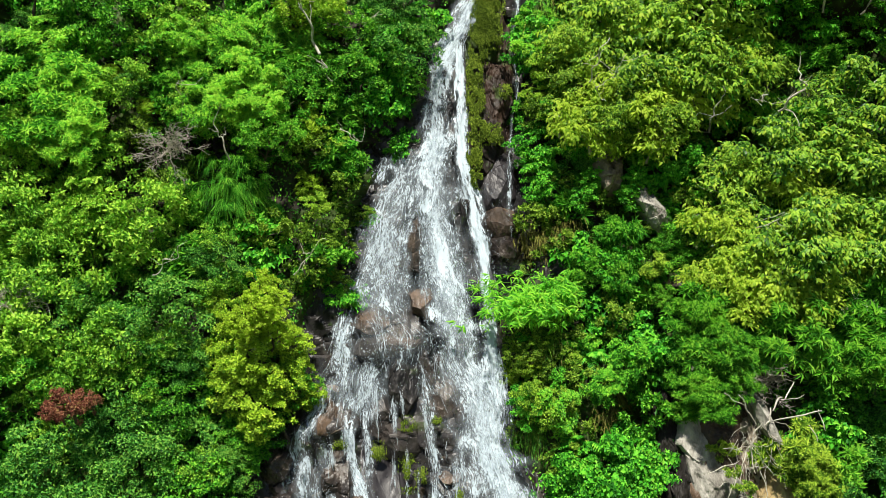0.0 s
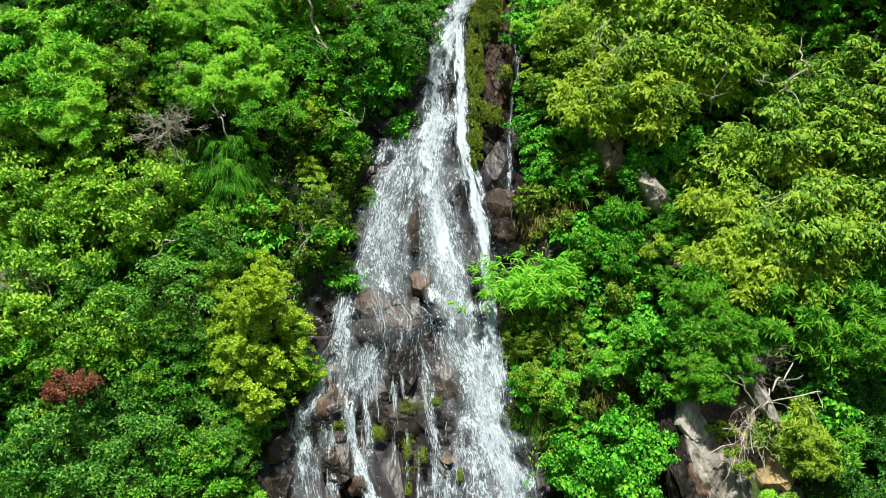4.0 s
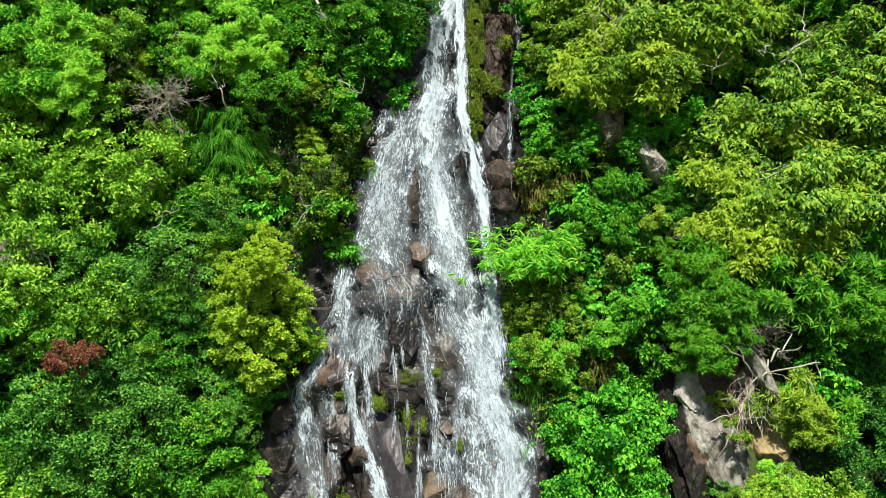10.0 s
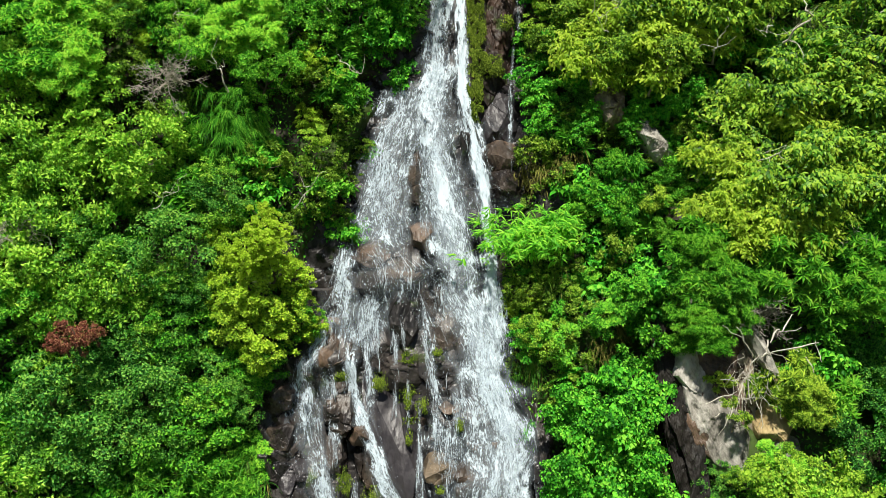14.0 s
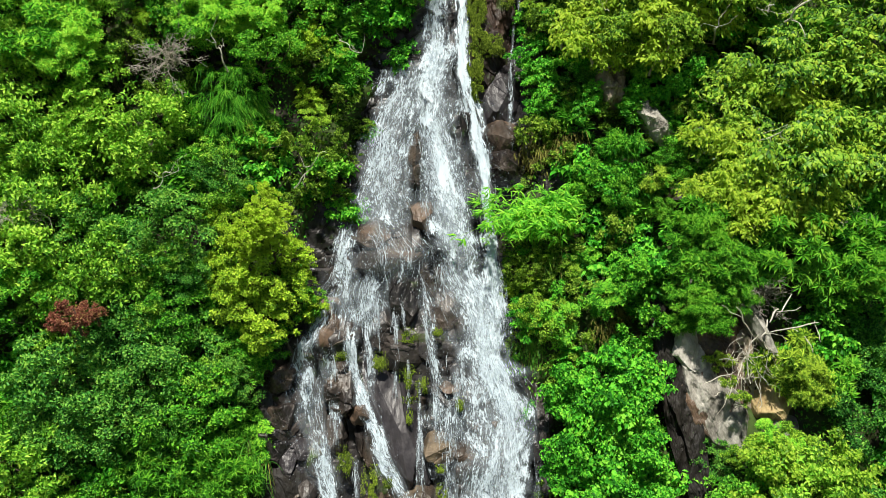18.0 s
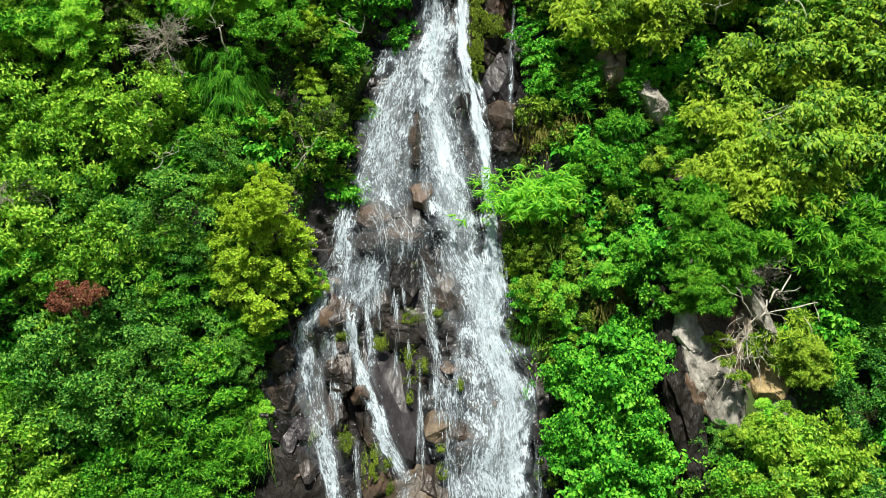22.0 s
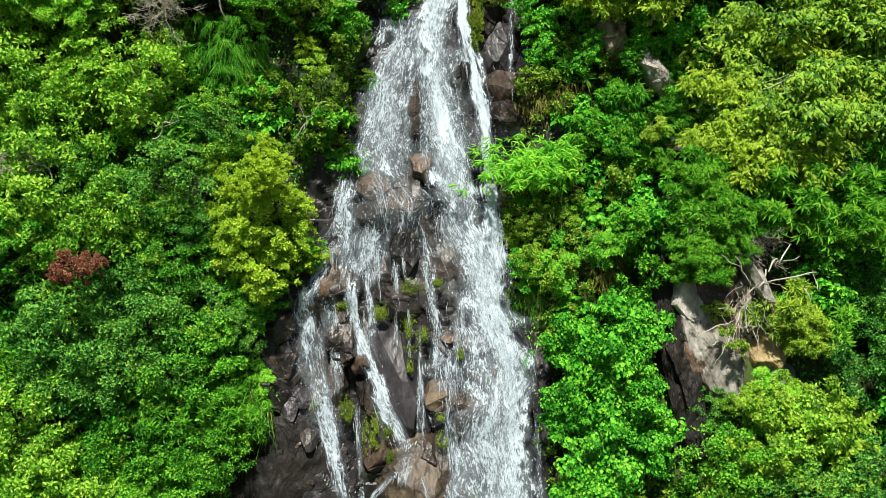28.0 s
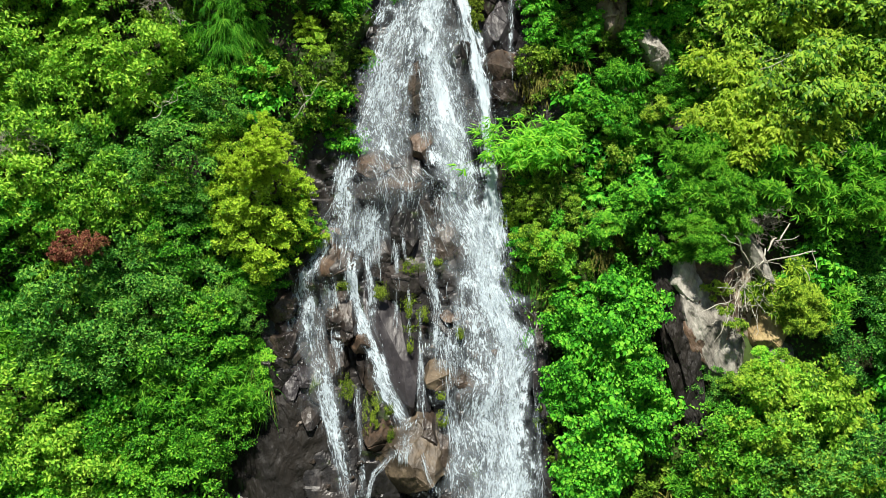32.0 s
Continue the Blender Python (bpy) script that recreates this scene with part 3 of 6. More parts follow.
def banana_plant(rng, r, material, name="banana_plant"):
    root = new(name)
    root.empty_display_size = 0.1
    for i in range(6):
        way = unit(np.array([rng.normal(0, .7), -.5, .7 + rng.normal(0, .3)]))
        L, n = r * rng.uniform(.8, 1.2), 9
        t = np.linspace(0, 1, n)[:, None]
        q = way * L * t - np.array([0, 0, .55]) * L * t ** 2
        side = unit(np.cross(unit(np.gradient(q, axis=0)), [0, 0, 1.0]))
        w = .17 * L * np.sin(np.clip((t - .18) / .82, 0, 1) * math.pi) ** .6 + .012
        up = np.array([0, 0, 1.0]) * w * .35
        v = np.stack([q - side * w + up, q, q + side * w + up], 1).reshape(-1, 3)
        part("leaf", mesh_of("leaf", v, grid_faces(n, 3), material, True), root)
    return root


def dead_shrub(rng, r, material, name="dead_shrub", stems=16, thick=.014):
    """Bare forked branches with fine twigs."""
    root = new(name)
    root.empty_display_size = 0.1
    fine = []
    for i in range(stems):
        way = unit(np.array([rng.normal(0, .75), -.65, rng.normal(.15, .55)]))
        q = limb_path(rng, [0, .3 * r, 0], way * r * rng.uniform(.7, 1.1), 7, .10)
        part("branch", tubes_mesh("branch", [tube(q, np.linspace(thick, .006, 7), 5)], material), root)
        for k in range(20):
            s = q[rng.integers(2, 7)]
            e = s + unit(way + rng.normal(0, .7, 3)) * r * rng.uniform(.2, .5)
            fine.append(tube(limb_path(rng, s, e, 5, .12), np.linspace(.007, .003, 5), 4))
    stuff_part("brushwood", tubes_mesh("brushwood", fine, material), root)
    return root


# ================= planting =================
KINDS = {
    "fine": (1.6, 4, lambda g: broad_tree(g, 1.6, MAT_FINE, leaves=4600, length=.115, width=.064), "small-leaved green forest tree with a lumpy crown", "tree"),
    "light": (1.5, 4, lambda g: broad_tree(g, 1.5, MAT_LIGHT, leaves=3800, length=.13, width=.07), "light green small-leaved tree with tiered clumps", "tree"),
    "lime": (1.3, 3, lambda g: broad_tree(g, 1.3, MAT_LIME, leaves=4200, length=.112, width=.068), "lime green leafy tree catching the light", "tree"),
    "limetop": (1.0, 2, lambda g: broad_tree(g, 1.0, MAT_LIMETOP, leaves=2600, length=.12, width=.062, clumps=36), "yellowish lime tree with a pale crooked trunk", "tree"),
    "blue": (1.6, 4, lambda g: broad_tree(g, 1.6, MAT_BLUE, leaves=6000, length=.095, width=.056, clumps=70), "deep green small-leaved tree with a dense rounded crown", "tree"),
    "lance": (1.5, 4, lambda g: rosette_tree(g, 1.5, MAT_LANCE, bunches=860, per=8, length=.175, width=.05, clumps=40, facing=.7, open_angle=(.1, .7)), "bright green tree with long pointed leaves in bunches", "tree"),
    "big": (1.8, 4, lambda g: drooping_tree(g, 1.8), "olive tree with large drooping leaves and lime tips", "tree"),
    "pale": (1.4, 4, lambda g: drooping_tree(g, 1.4, "tree", 380, 9, .175, .066, MAT_BIGPALE), "pale green tree with large drooping leaves", "tree"),
    "tips": (0.8, 3, lambda g: drooping_tree(g, 0.8, "tree", 120, 7, .20, .078, MAT_YOUNG), "lime young leaves at the tips of an olive tree", "tree"),
    "whorl": (1.3, 4, lambda g: rosette_tree(g, 1.3, MAT_WHORL, bunches=330, per=9, length=.225, width=.05, clumps=34, bend=.3, facing=.9, open_angle=(.05, .5)), "green tree with whorls of narrow leaves", "tree"),
    "bright": (1.0, 3, lambda g: rosette_tree(g, 1.0, MAT_BRIGHT, "shrub", 300, 7, .17, .06, 26, .2, .8, (.1, .7)), "vivid green shrub with feathery leaf bunches", "shrub"),
    "yellowtop": (0.8, 2, lambda g: broad_tree(g, 0.8, MAT_YELLOWTOP, leaves=2700, length=.105, width=.064, clumps=26), "bright yellow young tree top", "tree"),
    "yellowgreen": (1.2, 3, lambda g: broad_tree(g, 1.2, MAT_YELLOW, leaves=6200, length=.105, width=.064), "yellow-green small tree beside the waterfall", "tree"),
    "limeleaf": (1.1, 3, lambda g: vine_mound(g, 1.1, MAT_LIMELEAF, "shrub", 2100, .145, .10), "yellowish green shrub with broad shiny leaves", "shrub"),
    "reedy": (1.0, 2, lambda g: bamboo_clump(g, 1.0, MAT_REEDY, "bamboo", 20, 14), "tall bright green clump of young bamboo", "bamboo"),
    "star": (1.0, 2, lambda g: rosette_tree(g, 1.0, MAT_STAR, "shrub", 230, 9, .19, .05, 18, .2, .9, (.1, .6)), "pale green shrub with starry leaf bunches by the outcrop", "shrub"),
    "vine": (1.2, 4, lambda g: vine_mound(g, 1.2, MAT_VINE, leaves=3000, length=.13, width=.10), "bright green broad-leaved shrub overgrown with vines", "shrub"),
    "russet": (0.8, 1, lambda g: broad_tree(g, 0.8, MAT_RED, "dead_shrub", 3000, .10, .04, 30), "russet withered shrub with dry leaves", "shrub"),
    "shrub": (0.8, 4, lambda g: broad_tree(g, 0.8, MAT_FINE, "shrub", 1900, .105, .062, 24), "green undergrowth shrub on the slope", "shrub"),
    "leafy": (0.8, 3, lambda g: vine_mound(g, 0.8, MAT_VINE, "shrub", 1400, .13, .085), "broad-leaved green shrub clinging to the slope", "shrub"),
    "spray": (0.8, 3, lambda g: rosette_tree(g, 0.8, MAT_WHORL, "shrub", 130, 8, .24, .06, 14, facing=.8), "green shrub with starry bunches of leaves", "shrub"),
    "creeper": (0.9, 4, lambda g: broad_tree(g, 0.9, MAT_OLIVE, "creeper", 1700, .11, .066, 26), "olive tangle of creepers hanging on the slope", "creeper"),
    "bamboo": (1.2, 2, lambda g: bamboo_clump(g, 1.2, MAT_BAMBOO, culms=22, sprays=14), "lime green bamboo spray arching over the rock", "bamboo"),
    "leaning": (1.2, 2, lambda g: leaning_bamboo(g, 1.2, MAT_BAMBOO), "lime green bamboo leaning out over the jet", "bamboo"),
    "reed": (1.1, 2, lambda g: grass_tuft(g, 1.1, MAT_REEDY, "reed_clump", 2000, .5, 0.026, 0), "hanging clump of bright green reeds", "reeds"),
    "grass": (0.8, 4, lambda g: grass_tuft(g, 0.8, MAT_GRASS, "grass_tuft", 330, .8), "green and straw hanging grass tuft", "grass"),
    "straw": (0.8, 2, lambda g: grass_tuft(g, 0.8, MAT_STRAW, "grass_tuft", 300, .55), "dry straw-coloured hanging grass tuft", "grass"),
    "fern": (0.7, 3, lambda g: fronds(g, "fern", 11, .8, MAT_VINE), "green fern with feathered fronds", "fern"),
    "banana": (0.9, 2, lambda g: banana_plant(g, .95, MAT_VINE), "young banana plant with broad green leaves", "banana plant"),
    "dead": (0.9, 2, lambda g: dead_shrub(g, .95, MAT_TWIG), "bare grey dead shrub with tangled twigs", "dead shrub"),
    "bleached": (0.9, 2, lambda g: dead_shrub(g, .95, MAT_PALEBARK, "bare_branch", 4, .035), "bleached bare branches of a dead tree", "branch"),
}
built, used, placed = {}, {}, []


PROUD = {"russet": 1.3, "yellow": .8, "bamboo": 1.0, "dead": 1.3, "bleached": 2.2, "banana": .9, "fern": .6, "reed": .8, "lance": .8, "light": .5, "grass": .4, "straw": .4}


def plant(kind, x, z, r, lean=0.0, proud=None):
    """One plant with the middle of its crown at x, z, standing out of the hillside by part of its size."""
    nominal, variants, maker, label, category = KINDS[kind]
    k = used.get(kind, 0)
    used[kind] = k + 1
    v = k % variants
    rng = np.random.default_rng(1000 + 17 * len(placed))
    y = float(min(bank(np.array([x]), np.array([z]))[0], slope(z) + 2.0)) - (PROUD.get(kind, .35) if proud is None else proud) * r
    s = r / nominal
    turn = Euler((rng.normal(0, .10), rng.normal(0, .15) + lean, rng.uniform(-.6, .6)))
    m = Matrix.LocRotScale((x, y, z), turn, (s * rng.uniform(.92, 1.08), s, s * rng.uniform(.92, 1.08)))
    if (kind, v) not in built:
        ob = maker(np.random.default_rng(sum(map(ord, kind)) * 7 + v))
        built[kind, v] = ob
        tagged(ob, label, category, "plants on the hillside")
    else:
        ob = copy_thing(built[kind, v], m)
    ob.matrix_basis = m
    placed.append((x, z, r))
    return ob


plant("lance", -11.37, 2.69, 1.42); plant("lance", -12.61, 2.76, 1.69); plant("lance", -12.77, 4.39, 1.21, proud=0.2); plant("fine", -10.32, 5.56, 1.71, proud=0.1)
plant("light", -8.43, 5.26, 1.58, proud=0.1); plant("lance", -7.07, 4.39, 1.35, proud=0.1); plant("lance", -6.15, 3.15, 1.31, proud=0.6); plant("lance", -7.48, 2.68, 1.03)
plant("light", -10.27, 3.43, 1.13); plant("creeper", -10.00, 1.85, 0.91); plant("creeper", -9.24, 0.51, 0.74); plant("creeper", -7.68, 0.86, 0.66)
plant("yellowgreen", -10.93, 3.62, 0.55); plant("yellowgreen", -9.32, 2.68, 0.50); plant("dead", -8.34, 1.31, 0.95, proud=2.4); plant("reed", -6.74, 0.15, 0.96)
plant("reed", -5.84, -0.20, 0.88); plant("yellowgreen", -4.00, 5.86, 1.20); plant("fine", -3.04, 5.16, 1.15); plant("blue", -1.46, 4.68, 1.42)
plant("fine", -2.63, 3.72, 1.40); plant("leafy", -2.15, 2.78, 0.92); plant("fine", -4.04, 2.50, 1.38); plant("shrub", -4.79, 1.51, 0.76)
plant("shrub", -5.36, 2.04, 0.90); plant("blue", -1.57, 6.06, 1.26); plant("lance", -5.64, 5.16, 1.06, proud=0.1); plant("light", -12.04, -1.53, 1.42)
plant("light", -12.94, -0.65, 1.69); plant("light", -10.85, -0.71, 1.58); plant("light", -9.09, -0.89, 1.73); plant("light", -11.66, -2.40, 1.56)
plant("blue", -6.56, -2.24, 1.05); plant("blue", -8.12, -3.79, 1.75); plant("light", -12.08, -4.18, 1.64); plant("light", -10.00, -4.89, 1.68)
plant("blue", -11.31, -3.71, 1.45); plant("fine", -12.19, -5.74, 1.53); plant("fine", -8.65, -5.13, 1.22); plant("spray", -7.34, -4.97, 0.72)
plant("fine", -4.57, -5.74, 0.92); plant("fine", -5.31, -6.87, 1.00); plant("blue", -9.48, -6.50, 1.39); plant("fine", -8.20, -6.27, 1.29)
plant("spray", -7.08, -6.95, 0.85); plant("dead", -12.46, -3.30, 0.92); plant("creeper", -4.12, -1.40, 0.87); plant("creeper", -3.98, -2.49, 0.89)
plant("leafy", -3.24, -3.22, 0.58, proud=1); plant("leafy", -2.72, -3.63, 0.47, proud=1.8); plant("creeper", -5.26, -1.06, 0.88); plant("fine", -3.36, 3.81, 1.12)
plant("fine", -6.25, 0.68, 0.81); plant("light", -13.32, 0.68, 1.55); plant("light", -13.47, 2.31, 1.29, proud=1); plant("light", -12.92, 1.58, 1.07, proud=1.2)
plant("light", -10.49, 0.68, 1.31); plant("leafy", -2.24, -0.92, 0.38, proud=2.4); plant("leafy", -1.50, 1.36, 0.50, proud=1.2); plant("blue", -10.68, -7.91, 1.84)
plant("blue", -8.74, -7.61, 1.63); plant("blue", -7.52, -7.30, 1.61); plant("fine", -6.82, -8.37, 1.43); plant("blue", -9.40, -8.89, 1.64)
plant("fine", -7.35, -9.19, 1.60); plant("blue", -10.74, -9.42, 1.49); plant("light", -11.68, -9.86, 1.68); plant("blue", -5.86, -7.91, 0.92)
plant("lance", -5.40, -9.57, 0.80); plant("whorl", -6.19, -10.09, 1.09); plant("whorl", -8.04, -10.09, 1.19); plant("light", -9.97, -11.71, 1.42)
plant("light", -11.29, -11.63, 1.69); plant("light", -11.57, -11.33, 1.59); plant("fine", -9.10, -11.26, 1.46); plant("fine", -7.57, -11.48, 1.35)
plant("fine", -6.31, -11.11, 1.10); plant("fine", -7.21, -12.34, 1.35); plant("lime", -12.05, -12.41, 1.60); plant("lime", -9.10, -12.52, 1.38)
plant("grass", -5.43, -8.67, 0.50); plant("grass", -5.69, -10.31, 0.60); plant("grass", -5.89, -11.48, 0.53); plant("leafy", -5.65, -7.00, 0.67)
plant("pale", 5.31, 5.14, 1.71); plant("pale", 6.66, 4.50, 2.02); plant("pale", 8.29, 5.36, 2.17, proud=0.05); plant("light", 4.99, 2.68, 1.29)
plant("pale", 6.63, 2.96, 1.78); plant("big", 8.49, 3.43, 1.82); plant("big", 12.93, 2.68, 1.78); plant("big", 10.02, 0.86, 1.78)
plant("big", 11.76, 0.68, 2.00); plant("big", 13.36, 0.15, 1.64); plant("big", 9.24, -1.40, 1.45); plant("big", 10.55, -1.99, 2.04)
plant("big", 12.41, -1.57, 1.78); plant("big", 8.93, -2.73, 1.07); plant("whorl", 12.78, -3.14, 1.11); plant("creeper", 7.44, 1.76, 0.93)
plant("leafy", 3.19, 5.48, 0.86); plant("leafy", 3.33, 4.75, 0.80); plant("vine", 3.05, 4.29, 0.85); plant("leafy", 2.42, 2.68, 0.55)
plant("creeper", 3.26, 2.50, 0.92); plant("vine", 2.93, 0.68, 0.85); plant("blue", 3.92, 0.95, 0.90); plant("blue", 4.63, 1.04, 0.81)
plant("creeper", 2.88, -0.89, 0.78); plant("creeper", 3.49, -0.71, 0.70); plant("creeper", 2.49, -2.40, 0.51); plant("creeper", 3.60, -4.18, 0.76)
plant("fern", 4.31, -0.11, 0.62); plant("leafy", 3.69, 1.95, 0.73); plant("fine", 4.14, 4.00, 1.13); plant("whorl", 5.36, -1.40, 0.67)
plant("banana", 3.75, -2.07, 0.55); plant("banana", 4.38, -3.71, 0.48); plant("creeper", 3.55, -1.57, 0.78); plant("straw", 2.95, -1.48, 0.50)
plant("straw", 4.16, -1.40, 0.70); plant("whorl", 4.53, -2.40, 0.86); plant("vine", 5.21, -2.49, 0.87); plant("fine", 6.63, -1.74, 0.63)
plant("fine", 7.60, -1.48, 1.03); plant("fine", 7.35, -2.40, 0.88); plant("creeper", 5.30, -3.71, 0.94); plant("spray", 6.35, -3.14, 0.78)
plant("whorl", 7.64, -3.87, 1.30); plant("whorl", 7.54, -4.97, 1.29); plant("whorl", 8.71, -4.81, 0.84); plant("whorl", 10.26, -4.34, 1.51)
plant("whorl", 11.93, -4.34, 1.54); plant("spray", 11.21, -5.36, 0.80); plant("whorl", 7.52, -6.08, 0.68); plant("creeper", 2.41, -4.97, 0.70)
plant("grass", 3.17, -4.66, 0.71); plant("creeper", 3.64, -5.28, 0.84); plant("fern", 4.41, -4.81, 0.84); plant("fern", 5.39, -4.97, 0.93)
plant("creeper", 4.52, -5.74, 0.80); plant("creeper", 3.27, -6.20, 0.86); plant("creeper", 2.43, -4.34, 0.57); plant("creeper", 2.90, -5.28, 0.67)
plant("creeper", 2.20, -6.80, 0.50); plant("leafy", 3.76, -4.50, 0.51); plant("straw", 5.14, -6.27, 0.75); plant("vine", 2.38, -6.12, 0.60)
plant("grass", 2.68, -6.95, 0.41); plant("fern", 3.96, -7.17, 0.75); plant("creeper", 3.98, -6.80, 0.66); plant("bamboo", 1.54, -7.32, 0.66)
plant("star", 10.01, -7.02, 1.08, proud=0.6); plant("fine", -5.25, 1.67, 1.09, proud=1.5); plant("blue", -7.19, -4.85, 0.95, proud=1); plant("fine", -8.04, -4.58, 0.78, proud=1)
plant("whorl", 7.11, -5.13, 0.72, proud=1.3); plant("whorl", 12.20, -4.78, 1.00, proud=1.2); plant("spray", 6.14, 1.04, 0.58, proud=1.4); plant("fine", -4.80, 3.34, 0.84, proud=1.2)
plant("light", -13.60, 1.40, 1.18, proud=1.4); plant("dead", 9.23, -5.40, 0.79, proud=0.9); plant("blue", 12.23, -6.20, 1.53); plant("star", 8.05, -7.32, 0.41)
plant("grass", 1.11, 3.43, 0.37); plant("grass", 1.53, 3.15, 0.29); plant("grass", 1.18, 1.58, 0.32); plant("fern", 1.56, 3.34, 0.26)
plant("bleached", 11.97, -3.46, 0.66); plant("vine", 4.91, -8.22, 1.43); plant("vine", 3.51, -8.82, 0.99); plant("vine", 4.63, -9.42, 1.36)
plant("vine", 5.44, -9.34, 0.91); plant("vine", 4.84, -10.53, 1.24); plant("vine", 3.48, -10.09, 0.90); plant("vine", 4.40, -11.84, 1.41)
plant("blue", 7.86, -10.19, 0.81, proud=0.8); plant("lance", 9.35, -9.39, 0.79); plant("light", 9.67, -10.31, 1.47); plant("fine", 8.25, -11.26, 1.45)
plant("blue", 9.97, -11.91, 1.65); plant("blue", 11.75, -11.48, 1.68); plant("fine", 8.03, -12.41, 1.36); plant("blue", 12.11, -8.82, 1.51)
plant("vine", 2.58, -11.11, 0.49); plant("leafy", 2.53, -9.12, 0.49); plant("creeper", 3.22, -10.97, 0.66); plant("spray", 11.37, -7.91, 0.80)
plant("blue", 12.39, -7.30, 1.26); plant("creeper", 3.19, -12.20, 0.69); plant("fern", 4.19, -7.46, 0.75); plant("creeper", 3.53, -7.61, 0.74)
plant("lance", -7.09, 2.41, 1.03, proud=1.5); plant("lance", -5.48, 2.50, 0.83, proud=1.7); plant("lance", -11.16, 1.76, 1.11, proud=1.6); plant("light", -8.21, 2.78, 0.76, proud=0.9)
plant("vine", 2.87, 1.58, 0.69, proud=0.9); plant("vine", 3.21, 2.41, 0.62, proud=0.9); plant("leafy", 2.81, 5.16, 0.65, proud=0.8); plant("pale", 5.11, 4.87, 1.49, proud=0.4)
plant("pale", 5.96, 3.24, 1.35, proud=1.1); plant("pale", 5.40, 2.04, 0.88, proud=1.7); plant("pale", 4.12, 4.29, 1.10, proud=1.3); plant("pale", 8.87, 0.07, 1.32, proud=0.6)
plant("pale", 9.41, -2.24, 1.29, proud=0.6); plant("pale", 7.24, 4.97, 1.17, proud=0.4); plant("grass", 1.27, 6.06, 0.35); plant("grass", 1.44, 4.97, 0.32)
plant("grass", 1.18, 4.19, 0.28); plant("grass", 1.48, 2.50, 0.29); plant("grass", 1.20, 0.95, 0.28); plant("leafy", 1.53, 3.24, 0.22, proud=0.6)
plant("creeper", 2.52, 5.16, 0.30, proud=0.2); plant("creeper", 1.54, 1.67, 0.25, proud=0.2); plant("lance", -12.16, 3.50, 0.92, proud=0.9); plant("lance", -11.90, 2.29, 1.01, proud=1)
plant("lance", -11.06, 1.29, 0.76, proud=1.1); plant("lance", -12.25, 1.56, 0.59, proud=1.1); plant("lance", -12.35, 4.26, 0.67, proud=0.6); plant("lance", -8.18, 4.84, 0.92, proud=0.9)
plant("lance", -6.70, 4.74, 0.84, proud=0.9); plant("lance", -7.11, 2.93, 0.71, proud=1.2); plant("lance", -5.66, 2.93, 0.76, proud=1.2); plant("lance", -8.28, 3.88, 0.59, proud=1.1)
plant("lance", -5.25, 5.23, 0.67, proud=0.6); plant("limetop", -4.83, 6.18, 0.81, proud=2.4); plant("limetop", -3.60, 5.82, 0.71, proud=2.4); plant("light", -4.22, 5.13, 0.59, proud=0.7)
plant("fine", -1.53, 4.94, 0.84, proud=0.4); plant("fine", -1.14, 3.50, 0.67, proud=0.8); plant("leafy", -1.21, 1.65, 0.54, proud=1.3); plant("leafy", -1.67, 2.47, 0.50, proud=0.9)
plant("yellowgreen", -4.20, 2.56, 0.42, proud=1); plant("creeper", -3.97, 1.47, 0.76, proud=0.8); plant("leafy", -3.25, 1.47, 0.54, proud=0.9); plant("light", -12.71, -0.82, 1.18, proud=0.6)
plant("light", -11.02, -0.48, 1.01, proud=0.6); plant("light", -9.57, -0.99, 1.09, proud=0.7); plant("light", -11.40, -1.50, 1.01, proud=0.9); plant("light", -8.39, -0.65, 0.76, proud=0.8)
plant("light", -12.73, -1.84, 0.92, proud=0.9); plant("light", -6.92, -1.67, 0.84, proud=0.7); plant("light", -9.11, -2.00, 0.84, proud=0.8); plant("light", -6.84, -2.67, 0.92, proud=0.5)
plant("light", -9.63, -4.90, 1.04, proud=1.1); plant("light", -10.95, -4.90, 0.84, proud=0.8); plant("light", -8.19, -4.43, 0.84, proud=0.9); plant("light", -12.18, -4.43, 0.84, proud=0.6)
plant("light", -11.83, -5.67, 0.76, proud=0.6); plant("light", -11.29, -7.17, 0.84, proud=0.6); plant("light", -8.67, -6.13, 0.84, proud=0.9); plant("light", -7.05, -7.90, 0.92, proud=0.8)
plant("fine", -5.68, -7.03, 0.76, proud=0.6); plant("lance", 3.08, 4.55, 0.71, proud=1); plant("lance", 4.03, 5.23, 0.60, proud=0.9); plant("pale", 3.97, 3.88, 0.76, proud=1.5)
plant("pale", 4.82, 2.75, 0.81, proud=1.5); plant("pale", 3.64, 2.56, 0.67, proud=1.6); plant("pale", 5.94, 3.31, 0.87, proud=1.3); plant("pale", 5.50, 2.01, 0.71, proud=1.5)
plant("pale", 6.98, 2.56, 0.84, proud=1); plant("leafy", 2.20, 2.66, 0.40, proud=1.6); plant("lance", 3.02, 5.72, 0.67, proud=0.8); plant("leafy", 2.96, 0.93, 0.50, proud=1.2)
plant("leafy", 2.75, -0.04, 0.50, proud=1.2); plant("leafy", 3.20, 0.22, 0.44, proud=1.2); plant("pale", 4.71, 4.07, 0.60, proud=1.7); plant("pale", 8.96, 0.75, 0.81, proud=1.2)
plant("pale", 10.33, 0.40, 0.81, proud=1.2); plant("pale", 11.76, 0.57, 0.81, proud=1.2); plant("pale", 13.12, 0.22, 0.71, proud=1.2); plant("pale", 8.95, -0.99, 0.76, proud=1.4)
plant("pale", 10.30, -1.33, 0.81, proud=1.4); plant("pale", 11.70, -1.16, 0.81, proud=1.4); plant("pale", 8.64, -2.34, 0.76, proud=1.6); plant("pale", 9.80, -2.67, 0.77, proud=1.6)
